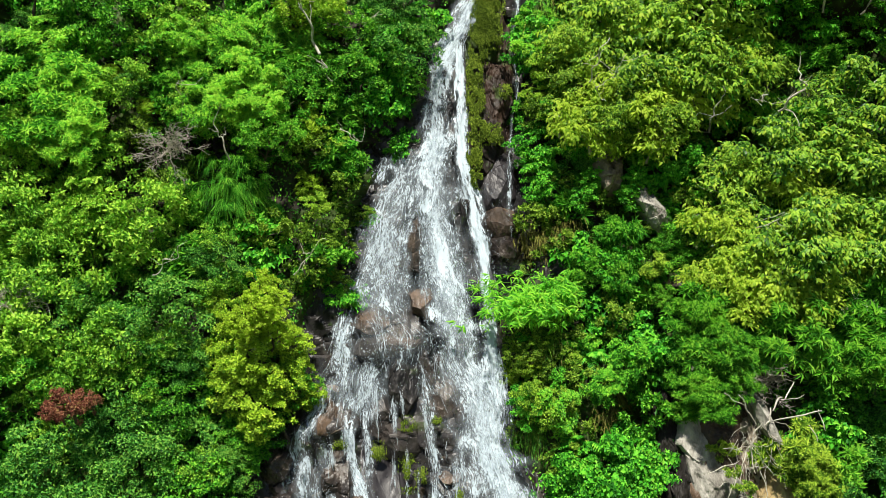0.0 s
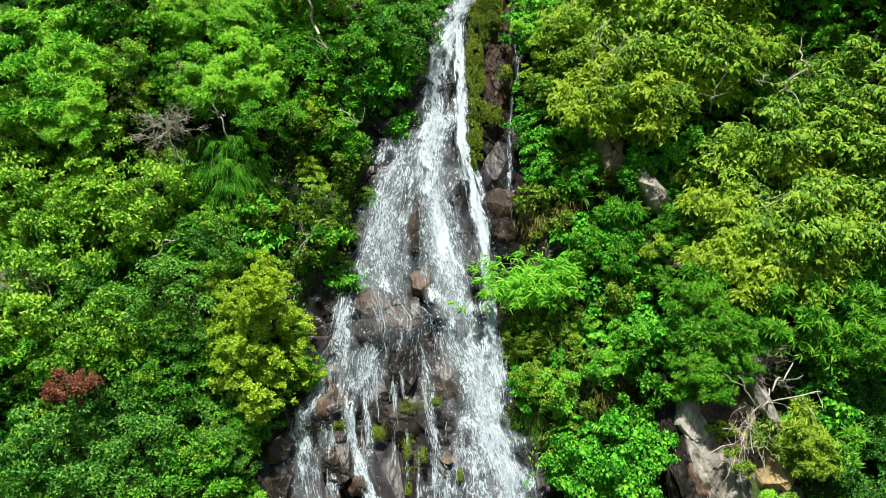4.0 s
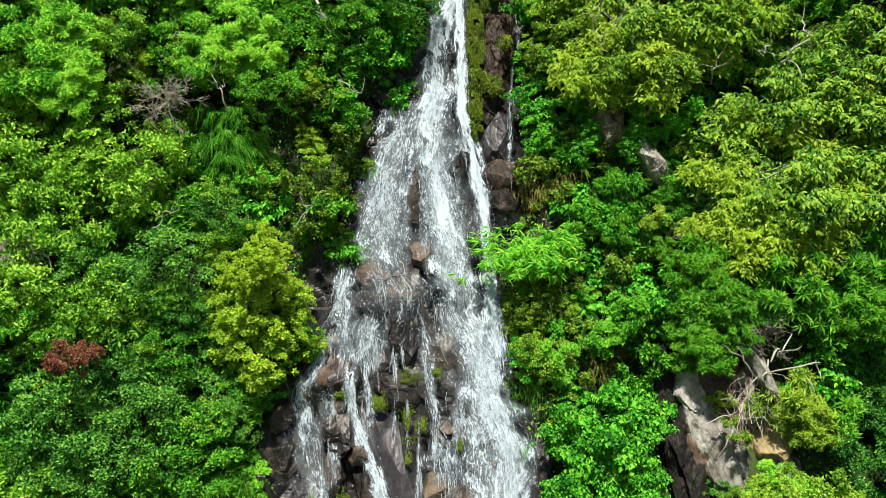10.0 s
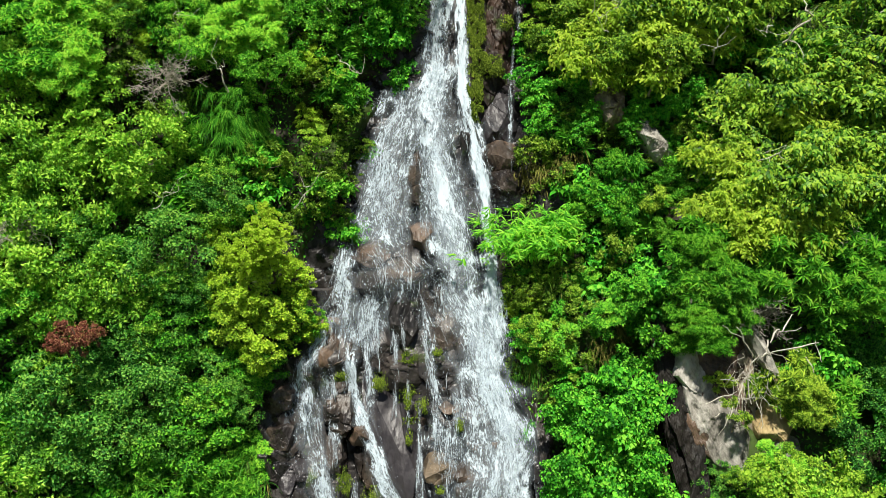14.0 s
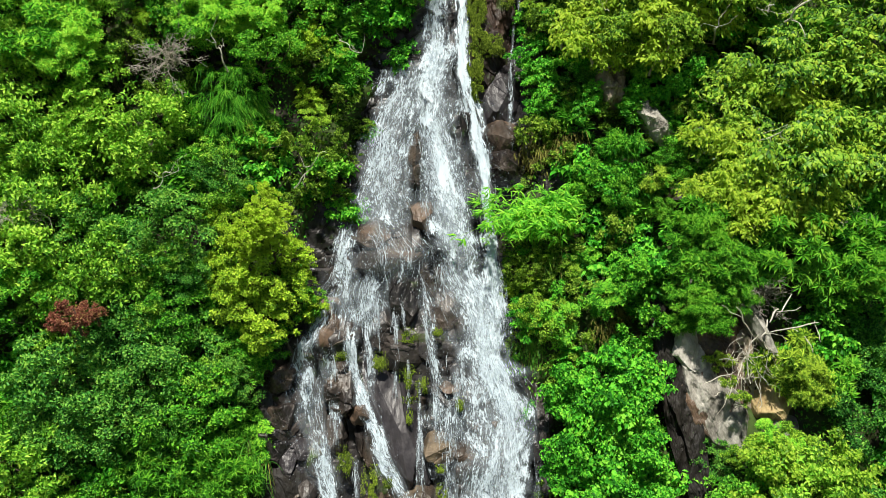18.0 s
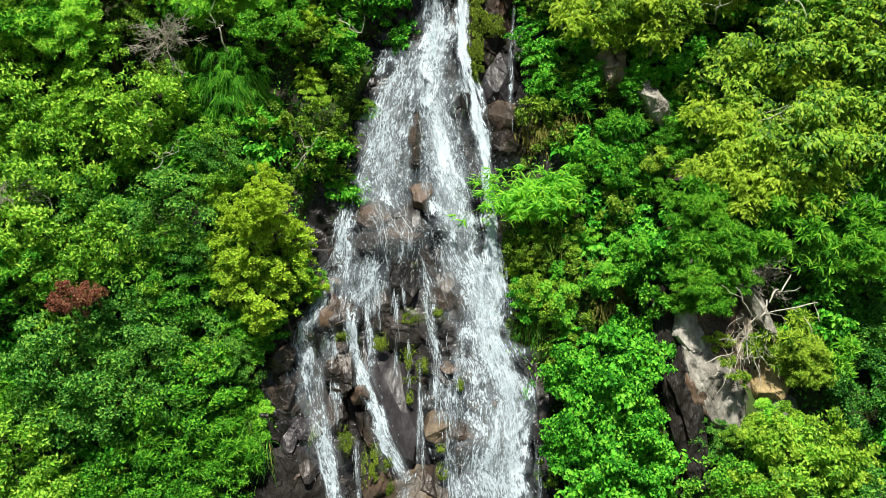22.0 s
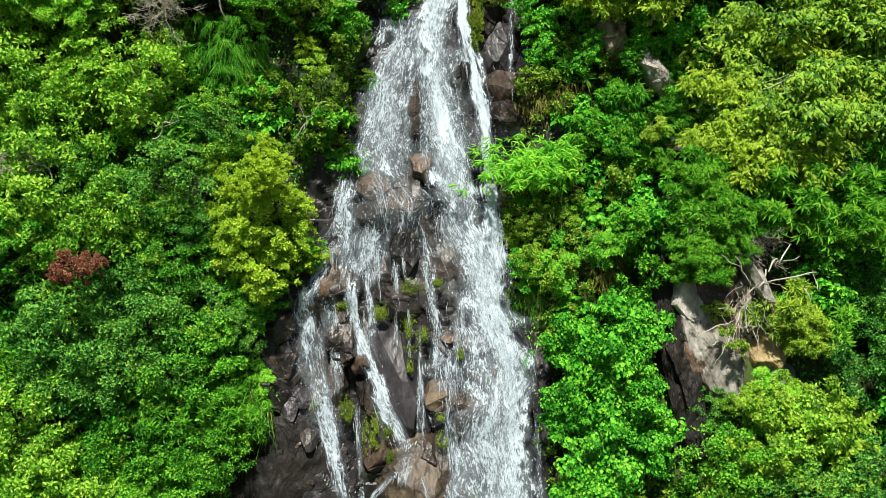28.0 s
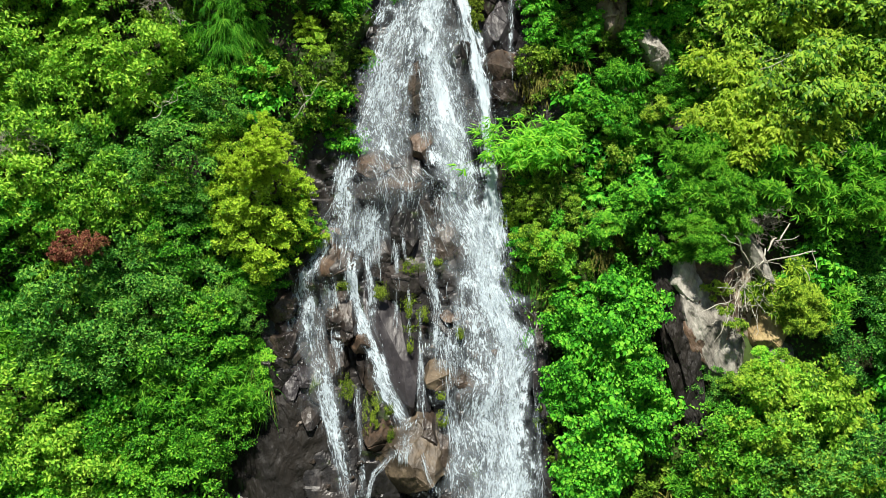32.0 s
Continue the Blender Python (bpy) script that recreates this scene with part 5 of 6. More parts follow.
def stream(name, zs, xs, ws, strands, flow=.6, lace=.4, layers=2, drops=.3, seed=0, out=.30, width=(.0025, .007), reach=(.16, .65), label="", fade=(.35, .5), gaps=.8):
    """A stream down the rock: sheets that hug it and open where the flow thins out, threads over them, drops flung off."""
    rng = np.random.default_rng(900 + seed)
    order = np.argsort(zs)
    zs, xs, ws = np.array(zs)[order], np.array(xs)[order], np.array(ws)[order]
    long = zs[-1] - zs[0]
    rows, cols = max(8, int(long / .07)), int(np.clip(ws.max() * 1.5 / .055, 7, 90))
    z1, u1 = np.linspace(zs[-1], zs[0], rows), np.linspace(-1.6, 1.6, cols)
    U, Z = np.meshgrid(u1, z1)
    body = None
    for layer in range(layers):
        half = np.interp(Z, zs, ws) / 2
        fray = 1 + .55 * fbm(Z * .9 + 7 * seed, np.sign(U) * 3.0, layer, 3)
        X = np.interp(Z, zs, xs) + U * half * fray + (.10 * fbm(Z * 1.1, Z * 0 + seed, 0, 3) + .05 * fbm(Z * 3.0, U * 1.2 + seed, layer, 3)) * np.minimum(1, half / .25)
        Y = rough_rock(X, Z) - out - .13 * layer - .14 * fbm(X * 3.5, Z * 1.0, 80 + layer + seed)
        side = np.clip((1.16 + 1.0 * fbm(Z * 2.2, U * 2.5 + seed, 17 + layer, 4) - np.abs(U)) / .95, 0, 1)
        ends = np.clip((zs[-1] - Z) / fade[0], 0, 1) * np.clip((Z - zs[0]) / fade[1], 0, 1)
        strong = flow * (1.03 + gaps * fbm(X * 2.2, Z * .55, 70 + layer + seed, 3) + (gaps - .8) * fbm(X * 5, Z * 1.3, 30 + layer + seed, 3)) * smooth01(side) * ends ** .5
        way = np.stack([U * half + 3.1 * seed, (zs[-1] - Z) * 1.0, np.full(U.shape, layer * 5.0)], -1).reshape(-1, 3)
        me = water_mesh(name, np.stack([X, Y, Z], -1).reshape(-1, 3), grid_faces(rows, cols), MAT_WATER, way, strong.ravel(), lace)
        sheet = tagged(at_fall(part(name if not layer else "water_sheet", me, WATERFALL, label if not layer else "")), kind="stuff")
        body = body or sheet
    strands = int(strands * 1.35)
    if strands:
        pick = np.interp(np.linspace(zs[0], zs[-1], 200), zs, ws)
        k = rng.choice(200, strands * 3, p=pick / pick.sum())
        z0 = zs[0] + long * (k + rng.random(strands * 3)) / 200
        u = np.clip(rng.normal(0, .6, strands * 3), -1.25, 1.25)
        xe = np.interp(z0, zs, xs) + u * np.interp(z0, zs, ws) / 2
        dense = fbm(xe * 3.2, z0 * .75, seed + 3, 3) + .5 * fbm(xe * 8, z0 * 1.6, seed + 9, 2) - .12 * np.abs(u)
        keep = np.argsort(dense + rng.normal(0, .12, len(dense)))[-strands:]
        z0, u = z0[keep], u[keep]
        L = np.minimum(rng.uniform(*reach, strands), z0 - zs[0] + .3)
        W = rng.uniform(*width, strands) * rng.choice([.5, .8, 1, 1.9], strands)
        g, drift, steps = rng.uniform(.04, .26, strands), rng.normal(0, .04, strands), 7
        lines, ways = [], []
        for i in range(steps):
            q = i / (steps - 1)
            z = z0 - L * q
            zq = np.clip(z, zs[0] - .4, None)
            x = np.interp(zq, zs, xs) + u * np.interp(zq, zs, ws) / 2 + drift * q + .02 * np.sin(z * 7 + u * 40)
            y = rough_rock(x, z) - out - g - .12 * np.sin(q * math.pi)
            w = W * (math.sin(math.pi * (0.06 + .88 * q)) ** .7) / 2
            lines += [np.stack([x - w, y, z], -1), np.stack([x, y - w * .8, z], -1), np.stack([x + w, y, z], -1)]
            ways += [np.stack([x + seed, -z, u], -1)] * 3
        a = np.arange(strands)[:, None] * steps * 3
        f = np.concatenate([a + [[3 * i + k, 3 * i + k + 1, 3 * i + k + 4, 3 * i + k + 3]] for i in range(steps - 1) for k in (0, 1)])
        me = water_mesh("thread", np.stack(lines, 1).reshape(-1, 3), f, MAT_THREAD, np.stack(ways, 1).reshape(-1, 3), .72, .2)
        tagged(at_fall(part("thread", me, WATERFALL)), kind="stuff")
    n = int(strands * drops)
    if n:
        z = rng.uniform(zs[0], zs[-1], n)
        x = np.interp(z, zs, xs) + np.clip(rng.normal(0, .65, n), -1.5, 1.5) * np.interp(z, zs, ws) / 2
        c = np.stack([x, rough_rock(x, z) - out - rng.uniform(.1, .5, n), z], -1)
        r = rng.uniform(.004, .011, (n, 1))
        oct_ = np.array([(1, 0, 0), (-1, 0, 0), (0, 1, 0), (0, -1, 0), (0, 0, 1.8), (0, 0, -1.8)])
        v = (c[:, None] + oct_[None] * r[:, None]).reshape(-1, 3)
        tri = np.array([(0, 2, 4), (2, 1, 4), (1, 3, 4), (3, 0, 4), (2, 0, 5), (1, 2, 5), (3, 1, 5), (0, 3, 5)])
        f = (np.arange(n)[:, None, None] * 6 + tri[None]).reshape(-1, 3)
        tagged(at_fall(part("spray", water_mesh("spray", v, f, MAT_DROP, v, 1.0, .2), WATERFALL)), kind="stuff")
    return body


stream("main_cascade", (10.93, 7.86, 6.6, 5.78, 5.18, 4.68, 3.99, 3.3, 2.63, 1.69, 0.77, -0.14, -1.02, -1.89, -2.74, -3.58, -4.4),
       (2.17, 1.51, 0.96, 0.62, 0.36, 0.13, -0.08, -0.22, -0.17, -0.19, -0.37, -0.45, -0.19, -0.05, 0.15, 0.34, 0.42),
       (1.01, 0.78, 0.68, 0.79, 0.77, 0.91, 0.81, 0.71, 0.97, 1.0, 1.0, 0.99, 0.97, 0.98, 1.17, 1.3, 1.46), 300, .64, .6, 3, seed=1, label="white tumbling main stream")
stream("lower_cascade", (-3.2, -4.0, -4.84, -5.66, -6.46, -7.26, -8.21, -9.14, -10.37, -11.28, -12.63, -13.1, -14.81, -16.52),
       (.28, .35, 0.45, 0.85, 1.03, 1.07, 1.35, 1.56, 1.42, 1.4, 1.47, 1.46, 1.49, 1.51),
       (1.2, 1.35, 1.5, 1.92, 1.7, 1.5, 2.03, 2.09, 2.33, 2.48, 2.78, 2.84, 3.15, 3.35), 170, .42, .5, 3, seed=2, label="white curtain of falling water")
stream("lower_core", (-5.2, -6.2, -7.2, -8.21, -9.14, -10.37, -11.28, -12.63, -14.8),
       (1.05, 1.22, 1.35, 1.75, 2.0, 1.95, 1.9, 1.95, 2.0), (.9, .9, .8, .9, .95, 1.0, 1.0, 1.1, 1.3), 120, .74, .45, 2, seed=15, label="dense white core of the curtain")
stream("side_jet", (5.08, 4.38, 3.4, 2.25, 1.14, 0.22, -0.49, -1.37, -2.23, -3.08, -3.91, -4.72, -5.66, -6.3),
       (0.61, 0.6, 0.6, 0.6, 0.62, 0.78, 1.0, 1.14, 1.25, 1.36, 1.46, 1.58, 1.62, 1.67),
       (0.26, 0.27, 0.34, 0.39, 0.4, 0.44, 0.47, 0.39, 0.42, 0.38, 0.41, 0.51, 0.58, 0.55), 260, 1.0, .2, 2, seed=3, out=.5, label="dense white jet beside the main stream")
stream("fan_cascade", (1.47, 0.77, 0.04, -0.67, -1.37, -2.06, -2.74, -3.41, -3.91),
       (-1.19, -1.24, -1.43, -1.68, -1.84, -1.97, -2.05, -2.02, -1.77),
       (1.01, 1.27, 1.5, 1.47, 1.52, 1.72, 1.99, 1.87, 1.38), 180, .42, .85, 2, 1.2, seed=4, label="lacy fan of thin water")
stream("broad_sheet", (0.9, -0.14, -1.37, -2.74, -3.6), (-0.41, -0.5, -0.71, -0.80, -0.66),
       (2.5, 2.9, 3.4, 3.9, 3.9), 120, .27, .8, 2, 1.2, seed=5, label="thin lacy water over dark rock")
stream("ledge_veil", (-3.72, -4.17, -4.66, -5.2), (-1.89, -1.65, -1.58, -1.53), (1.56, 2.11, 2.07, 1.88), 75, .15, .9, 2, 2.0, seed=17, out=.72, label="broken veil of water over the ledge")
stream("ledge_lace", (-5.04, -5.48, -5.96, -6.53), (-2.13, -2.19, -2.17, -2.03), (0.96, 1.17, 1.2, 0.85), 110, .40, .8, 2, .8, seed=16, label="lacy water falling off the ledge")
stream("fan_foot", (-3.5, -4.07, -4.5, -5.17, -5.65, -6.14), (-3.0, -2.98, -3.01, -2.95, -3.05, -3.1),
       (0.45, 0.54, 0.6, 0.94, 1.5, 1.79), 110, .40, .8, 2, 1.0, seed=6, gaps=1.3, label="spreading foot of the fan")
stream("left_cascade", (-5.7, -5.98, -6.46, -6.94, -7.41, -8.2, -8.83, -9.6, -10.36, -11.12, -11.87, -12.62, -13.09, -14.81),
       (-3.3, -3.56, -3.82, -4.08, -4.1, -3.95, -3.91, -3.67, -3.51, -3.26, -3.02, -2.85, -2.72, -2.34),
       (0.9, 0.82, 0.51, 0.59, .8, .8, 0.62, 0.5, 0.5, 0.5, 0.44, 0.36, 0.44, 0.65), 80, .52, .7, 2, 1.2, seed=7, gaps=1.5)
stream("mist_veil", (-6.6, -7.3, -7.89, -9.44, -10.97), (-4.2, -4.25, -4.17, -3.83, -3.43), (0.8, 1.3, 1.7, 1.17, 1.0), 60, .24, .5, 1, 2.0, seed=8, label="thin spray over dark rock")
stream("diagonal_stream", (-5.7, -5.98, -6.46, -7.26, -7.89, -8.44, -9.14, -9.76, -10.37, -10.98, -11.45),
       (-2.6, -2.63, -2.78, -2.75, -2.67, -2.45, -2.12, -1.83, -1.54, -1.23, -1.04),
       (1.1, 1.03, 0.64, 0.34, 0.3, 0.5, 0.52, 0.56, 0.54, 0.5, 0.5), 80, .60, .65, 2, 1.2, seed=9, gaps=1.4)
stream("foot_splash", (-11.2, -11.45, -11.75), (-1.09, -1.12, -1.2), (.35, .4, .3), 50, .36, .8, 2, 1.5, seed=10, out=.7)
for k, (z, x, w, f) in enumerate((
        ((-8.2, -8.83, -9.6, -10.37, -10.97), (-3.65, -3.57, -3.42, -3.29, -3.17), (0.25, 0.2, 0.2, 0.17, 0.17), .55),
        ((-6.3, -7.26, -7.89, -8.6), (-2.33, -2.17, -2.1, -2.09), (0.27, 0.36, 0.4, 0.27), .5),
        ((-5.0, -5.66, -6.14, -6.62, -7.26, -7.89, -8.3), (-0.66, -0.57, -0.43, -0.36, -0.32, -0.2, -0.18), (0.12, 0.18, 0.29, 0.34, 0.3, 0.33, 0.29), .66),
        ((-5.1, -5.98, -6.78, -7.42), (-1.67, -1.52, -1.44, -1.38), (0.1, 0.17, 0.13, 0.1), .6),
        ((-10.1, -10.97, -11.88, -13.2), (-2.56, -2.48, -2.4, -2.33), (0.17, 0.16, 0.16, 0.19), .62),
        ((-8.1, -9.14, -10.06, -11.3), (-0.72, -0.73, -0.72, -0.75), (0.12, 0.1, 0.1, 0.12), .55),
        ((-7.9, -8.5, -9.14, -9.9), (0.09, 0.05, 0.01, 0.08), (0.84, .95, 1.01, 0.8), .38),
        ((-10.4, -11.3, -12.3, -13.2), (.25, .3, .34, .36), (.5, .6, .6, .6), .45),
        ((-11.6, -11.88, -12.25, -12.8), (-1.35, -1.6, -2.0, -2.15), (0.3, 0.2, 0.14, 0.14), .62),
        ((-11.73, -12.33, -12.92), (-0.63, -0.42, -0.12), (0.12, 0.1, 0.1), .5),
        ((9.15, 6.6, 5.99, 5.38, 4.78, 3.99, 3.1), (2.82, 2.58, 2.52, 2.4, 2.34, 2.46, 2.46), (0.3, 0.26, 0.2, 0.15, 0.11, 0.1, 0.1), .6),
        ((2.6, 2.16, 1.32, 0.41, -0.58, -1.2), (2.3, 2.25, 2.19, 2.16, 2.08, 2.12), (0.09, .09, 0.15, 0.18, 0.22, 0.12), .58),
        ((-10.2, -11.89, -13.2), (2.69, 2.79, 2.74), (0.08, 0.13, 0.13), .5),
        ((-5.6, -6.3, -7.0), (-2.0, -1.93, -1.9), (.06, .1, .1), .5), ((-5.5, -6.0, -6.5), (-1.25, -1.2, -1.18), (.05, .08, .08), .5),
        ((-6.9, -7.5, -8.1), (.55, .6, .62), (.1, .14, .14), .5), ((-6.7, -7.2, -7.7), (-3.3, -3.25, -3.2), (.1, .12, .12), .5),
        ((-7.2, -7.9, -8.6), (-1.05, -1.0, -1.0), (.05, .07, .08), .45), ((-4.5, -4.85, -5.2), (-2.2, -2.15, -2.2), (.2, .3, .4), .5),
        ((-8.33, -9.25, -10.16, -11.65), (0.16, 0.14, 0.08, 0.08), (0.2, 0.23, 0.27, 0.33), 0.6),
        ((-7.7, -8.94, -9.55), (0.39, 0.42, 0.45), (0.25, 0.26, 0.26), 0.55),
        ((-9.25, -10.16, -10.98), (-0.65, -0.6, -0.59), (0.12, 0.13, 0.1), 0.6),
        ((-7.86, -8.94, -9.55), (-0.67, -0.69, -0.66), (0.1, 0.1, 0.1), 0.6),
        ((-6.12, -7.07, -8.32), (-1.37, -1.4, -1.4), (0.14, 0.13, 0.16), 0.6),
        ((-5.64, -6.76, -7.7), (-0.77, -0.44, -0.26), (0.17, 0.23, 0.3), 0.55),
        ((-8.32, -8.94, -9.4), (-0.24, -0.23, -0.24), (0.17, 0.23, 0.2), 0.5),
        ((-7.07, -8.32, -9.55), (-3.46, -3.25, -3.09), (0.34, 0.33, 0.27), 0.5),
        ((-4.4, -4.8, -5.2), (-.2, -.1, -.05), (.3, .35, .3), .5))):
    stream("thin_stream", z, x, w, int(16 + 50 * max(w)), f * .74, .5, 1, 1.0, seed=20 + k, out=.75 if k in (8, 9) else .3)


# ================= stones, boulders, outcrops, moss =================
def stone_mesh(rng, material, facets=16, name="stone"):
    """A broken stone: the hull of a few points, with its edges worn."""
    bm = bmesh.new()
    for p in unit(rng.normal(size=(facets, 3))) * rng.uniform(.8, 1.05, (facets, 1)):
        bm.verts.new(p)
    bmesh.ops.convex_hull(bm, input=bm.verts)
    loose = [v for v in bm.verts if not v.link_faces]
    bmesh.ops.delete(bm, geom=loose, context="VERTS")
    bmesh.ops.bevel(bm, geom=bm.edges[:], offset=.07, segments=1, affect="EDGES")
    me = bpy.data.meshes.new(name)
    bm.to_mesh(me)
    bm.free()
    me.materials.append(material)
    return me


def crag(x, z, w, h, material, label, seed=0, out=0.5, name="rock_ledge", cell=0.7, turn=0.0, ground=rough_rock, tall=0.7, deep=1.0, rough=.08):
    """Broken rock standing out of the face: a block cut by a few flat sides, chipped and jointed, whose rim goes into the hill."""
    rng = np.random.default_rng(seed)
    n, m = 120, 40
    a, b = np.meshgrid(np.linspace(0, 2 * math.pi, n + 1)[:-1], np.linspace(0, 1, m))
    px, pz = np.cos(a) * b * 1.25, np.sin(a) * b * 1.25
    lift = 1 + .22 * rng.normal() * px + .18 * rng.normal() * pz
    for q in np.arange(7) * 2 * math.pi / 7 + rng.uniform(-.35, .35, 7):
        lift = np.minimum(lift, (rng.uniform(.88, 1.12) - np.cos(q) * px - np.sin(q) * pz + .10 * fbm(px * 3 + seed, pz * 3, seed)) * rng.uniform(1.6, 5.0))
    for k in range(3):                                            # a corner broken off
        q = rng.uniform(0, 2 * math.pi)
        lift = np.minimum(lift, (rng.uniform(.7, 1.0) - np.cos(q) * px - np.sin(q) * pz) * rng.uniform(.6, 1.2) + .35)
    X = x + px * w * math.cos(turn) - pz * h * math.sin(turn)
    Z = z + px * w * math.sin(turn) + pz * h * math.cos(turn)
    wx, wz = X + .2 * fbm(X, Z, seed + 5), Z + .2 * fbm(X, Z, seed + 6)
    cell = cell * 1.4
    k, j = blocks(wx, wz, cell, cell * tall, seed + 20)
    k2, j2 = blocks(wx + .5 * wz, wz, cell * .35, cell * .4 * tall, seed + 40)
    chips = deep * (-.26 * cell * k - .045 * cell * k2 + .03 * np.exp(-j / .035) + .006 * np.exp(-j2 / .03))
    Y = ground(X, Z) - out * np.clip(lift, -1.2, None) + chips - rough * fbm(X * 4, Z * 2.6, seed, 5)
    i = np.arange(m - 1)[:, None] * n
    c = np.arange(n)[None]
    f = np.stack([i + c, i + (c + 1) % n, i + n + (c + 1) % n, i + n + c], -1).reshape(-1, 4)
    ob = new(name, mesh_of(name, np.stack([X, Y, Z], -1).reshape(-1, 3), f, material))
    return tagged(ob, label, "rock")


crag(-0.59, -3.39, 0.47, 0.63, MAT_TAN, "smooth tan boulder standing in the falling water", 101, 0.55, "rock_ledge", 1.5, 0.3, rough_rock, 1, 0.4, 0.085)
crag(-2.13, -3.92, 0.72, 0.38, MAT_TAN, "pinkish tan rock shelf at the foot of the fan", 102, 0.42, "rock_ledge", 1.2, 0.1, rough_rock, 0.7, 0.5, 0.085)
crag(-1.1, -4.14, 0.81, 0.36, MAT_STONE, "brown broken rocks behind the ledge", 103, 0.36, "rock_ledge", 0.7, -0.1, rough_rock, 0.7, 0.8, 0.085)
crag(-1.38, -4.6, 0.90, 0.41, MAT_TAN, "tan cracked ledge across the middle of the fall", 104, 0.62, "rock_ledge", 0.9, 0.15, rough_rock, 0.7, 0.7, 0.085)
crag(-2.14, -4.77, 0.47, 0.47, MAT_ROCK, "wet grey block at the end of the ledge", 105, 0.6, "rock_ledge", 1.0, 0.1, rough_rock, 0.9, 0.5, 0.085)
crag(-1.16, -5.67, 0.59, 0.99, MAT_ROCK, "dark grey rock wall below the ledge", 106, 0.72, "rock_ledge", 1.4, 0.05, rough_rock, 1.3, 0.5, 0.085)
crag(-0.28, -5.27, 0.38, 0.72, MAT_STONE, "reddish brown wet rock below the ledge", 107, 0.36, "rock_ledge", 0.9, 0.1, rough_rock, 1.2, 0.5, 0.085)
crag(0.04, -6.16, 0.59, 0.68, MAT_STONE, "reddish dark rock block in the fall", 108, 0.34, "rock_ledge", 1.1, 0.0, rough_rock, 1, 0.5, 0.085)
crag(-1.89, -6.63, 0.36, 0.63, MAT_ROCK, "wet dark rock with thin water on it", 109, 0.34, "rock_ledge", 1.0, 0.0, rough_rock, 1, 0.5, 0.085)
crag(-1.21, -7.32, 0.54, 0.54, MAT_ROCK, "dark grey overhanging rock block", 110, 0.5, "rock_ledge", 1.6, 0.1, rough_rock, 0.8, 0.4, 0.085)
crag(-2.93, -8.17, 0.36, 0.99, MAT_STONE, "dark brown rock rib between the streams", 111, 0.5, "rock_ledge", 1.0, 0.15, rough_rock, 1.4, 0.6, 0.085)
crag(-2.43, -9.0, 0.32, 0.31, MAT_TAN, "pale tan stone wedged between two streams", 112, 0.55, "rock_ledge", 1.2, 0.2, rough_rock, 1, 0.4, 0.085)
crag(-2.13, -9.89, 0.36, 0.63, MAT_STONE, "reddish rock wet by the diagonal stream", 113, 0.42, "rock_ledge", 0.8, 0.3, rough_rock, 1.2, 0.6, 0.085)
crag(-1.4, -9.23, 0.56, 1.80, MAT_SLAB, "smooth purplish grey slab leaning between the streams", 114, 0.36, "rock_ledge", 4.0, 0.36, rough_rock, 1.6, 0.12, 0.03)
crag(0.36, -8.25, 0.43, 0.25, MAT_TAN, "brown stone under the curtain", 115, 0.42, "rock_ledge", 1.2, 0, rough_rock, 0.8, 0.4, 0.085)
crag(-0.11, -9.93, 0.50, 0.36, MAT_BUFFWET, "pale tan ledge stone with water running over it", 116, 0.55, "rock_ledge", 1.6, 0, rough_rock, 0.7, 0.3, 0.085)
crag(0.71, -10.06, 0.45, 0.41, MAT_TAN, "tan ledge stone under the curtain of water", 117, 0.5, "rock_ledge", 1.4, 0, rough_rock, 0.8, 0.4, 0.085)
crag(-0.94, -12.07, 1.08, 0.90, MAT_BUFFWET, "large tan boulder parting the water", 118, 0.85, "rock_ledge", 1.6, 0.2, rough_rock, 1, 0.45, 0.085)
crag(-1.88, -11.61, 0.50, 0.40, MAT_TAN, "tan boulder beside the parted water", 119, 0.7, "rock_ledge", 1.3, 0, rough_rock, 0.8, 0.4, 0.085)
crag(-0.08, -11.9, 0.45, 0.72, MAT_STONE, "brown rock beside the tan boulder", 120, 0.6, "rock_ledge", 0.9, 0.2, rough_rock, 1.2, 0.6, 0.085)
crag(-0.53, -11.46, 0.40, 0.45, MAT_STONE, "wet brown rock at the meeting of two streams", 121, 0.6, "rock_ledge", 0.9, 0.2, rough_rock, 1, 0.6, 0.085)
crag(-4.29, -10.29, 0.50, 0.54, MAT_SLAB, "grey angular bank rock", 122, 0.25, "rock_ledge", 1.0, 0.3, rough_rock, 0.9, 0.7, 0.085)
crag(-4.7, -8.78, 0.45, 0.63, MAT_STONE, "brown angular bank rock", 123, 0.5, "rock_ledge", 0.9, 0.2, rough_rock, 1, 0.7, 0.085)
crag(-3.9, -11.03, 0.32, 0.36, MAT_ROCK, "reddish bank rock low beside the stream", 124, 0.5, "rock_ledge", 0.8, 0.2, rough_rock, 1, 0.6, 0.085)
crag(-3.21, -9.57, 0.32, 0.54, MAT_ROCK, "dark wet rock under the second stream", 125, 0.35, "rock_ledge", 0.8, 0.1, rough_rock, 1, 0.6, 0.085)
crag(-3.69, -10.18, 0.36, 0.54, MAT_ROCK, "wet grey rock beneath the spray", 126, 0.3, "rock_ledge", 0.9, 0.1, rough_rock, 1, 0.6, 0.085)
crag(-3.26, -6.60, 0.75, 0.51, MAT_STONE, "rounded brown rock under a side stream", 8, .35, cell=.9)
crag(1.79, 0.26, 0.57, 0.89, MAT_SLAB, "smooth dark grey rock wall beside the jet", 17, 0.34, "rock_ledge", 3.4, 0, rough_rock, 1.4, 0.12, 0.04)
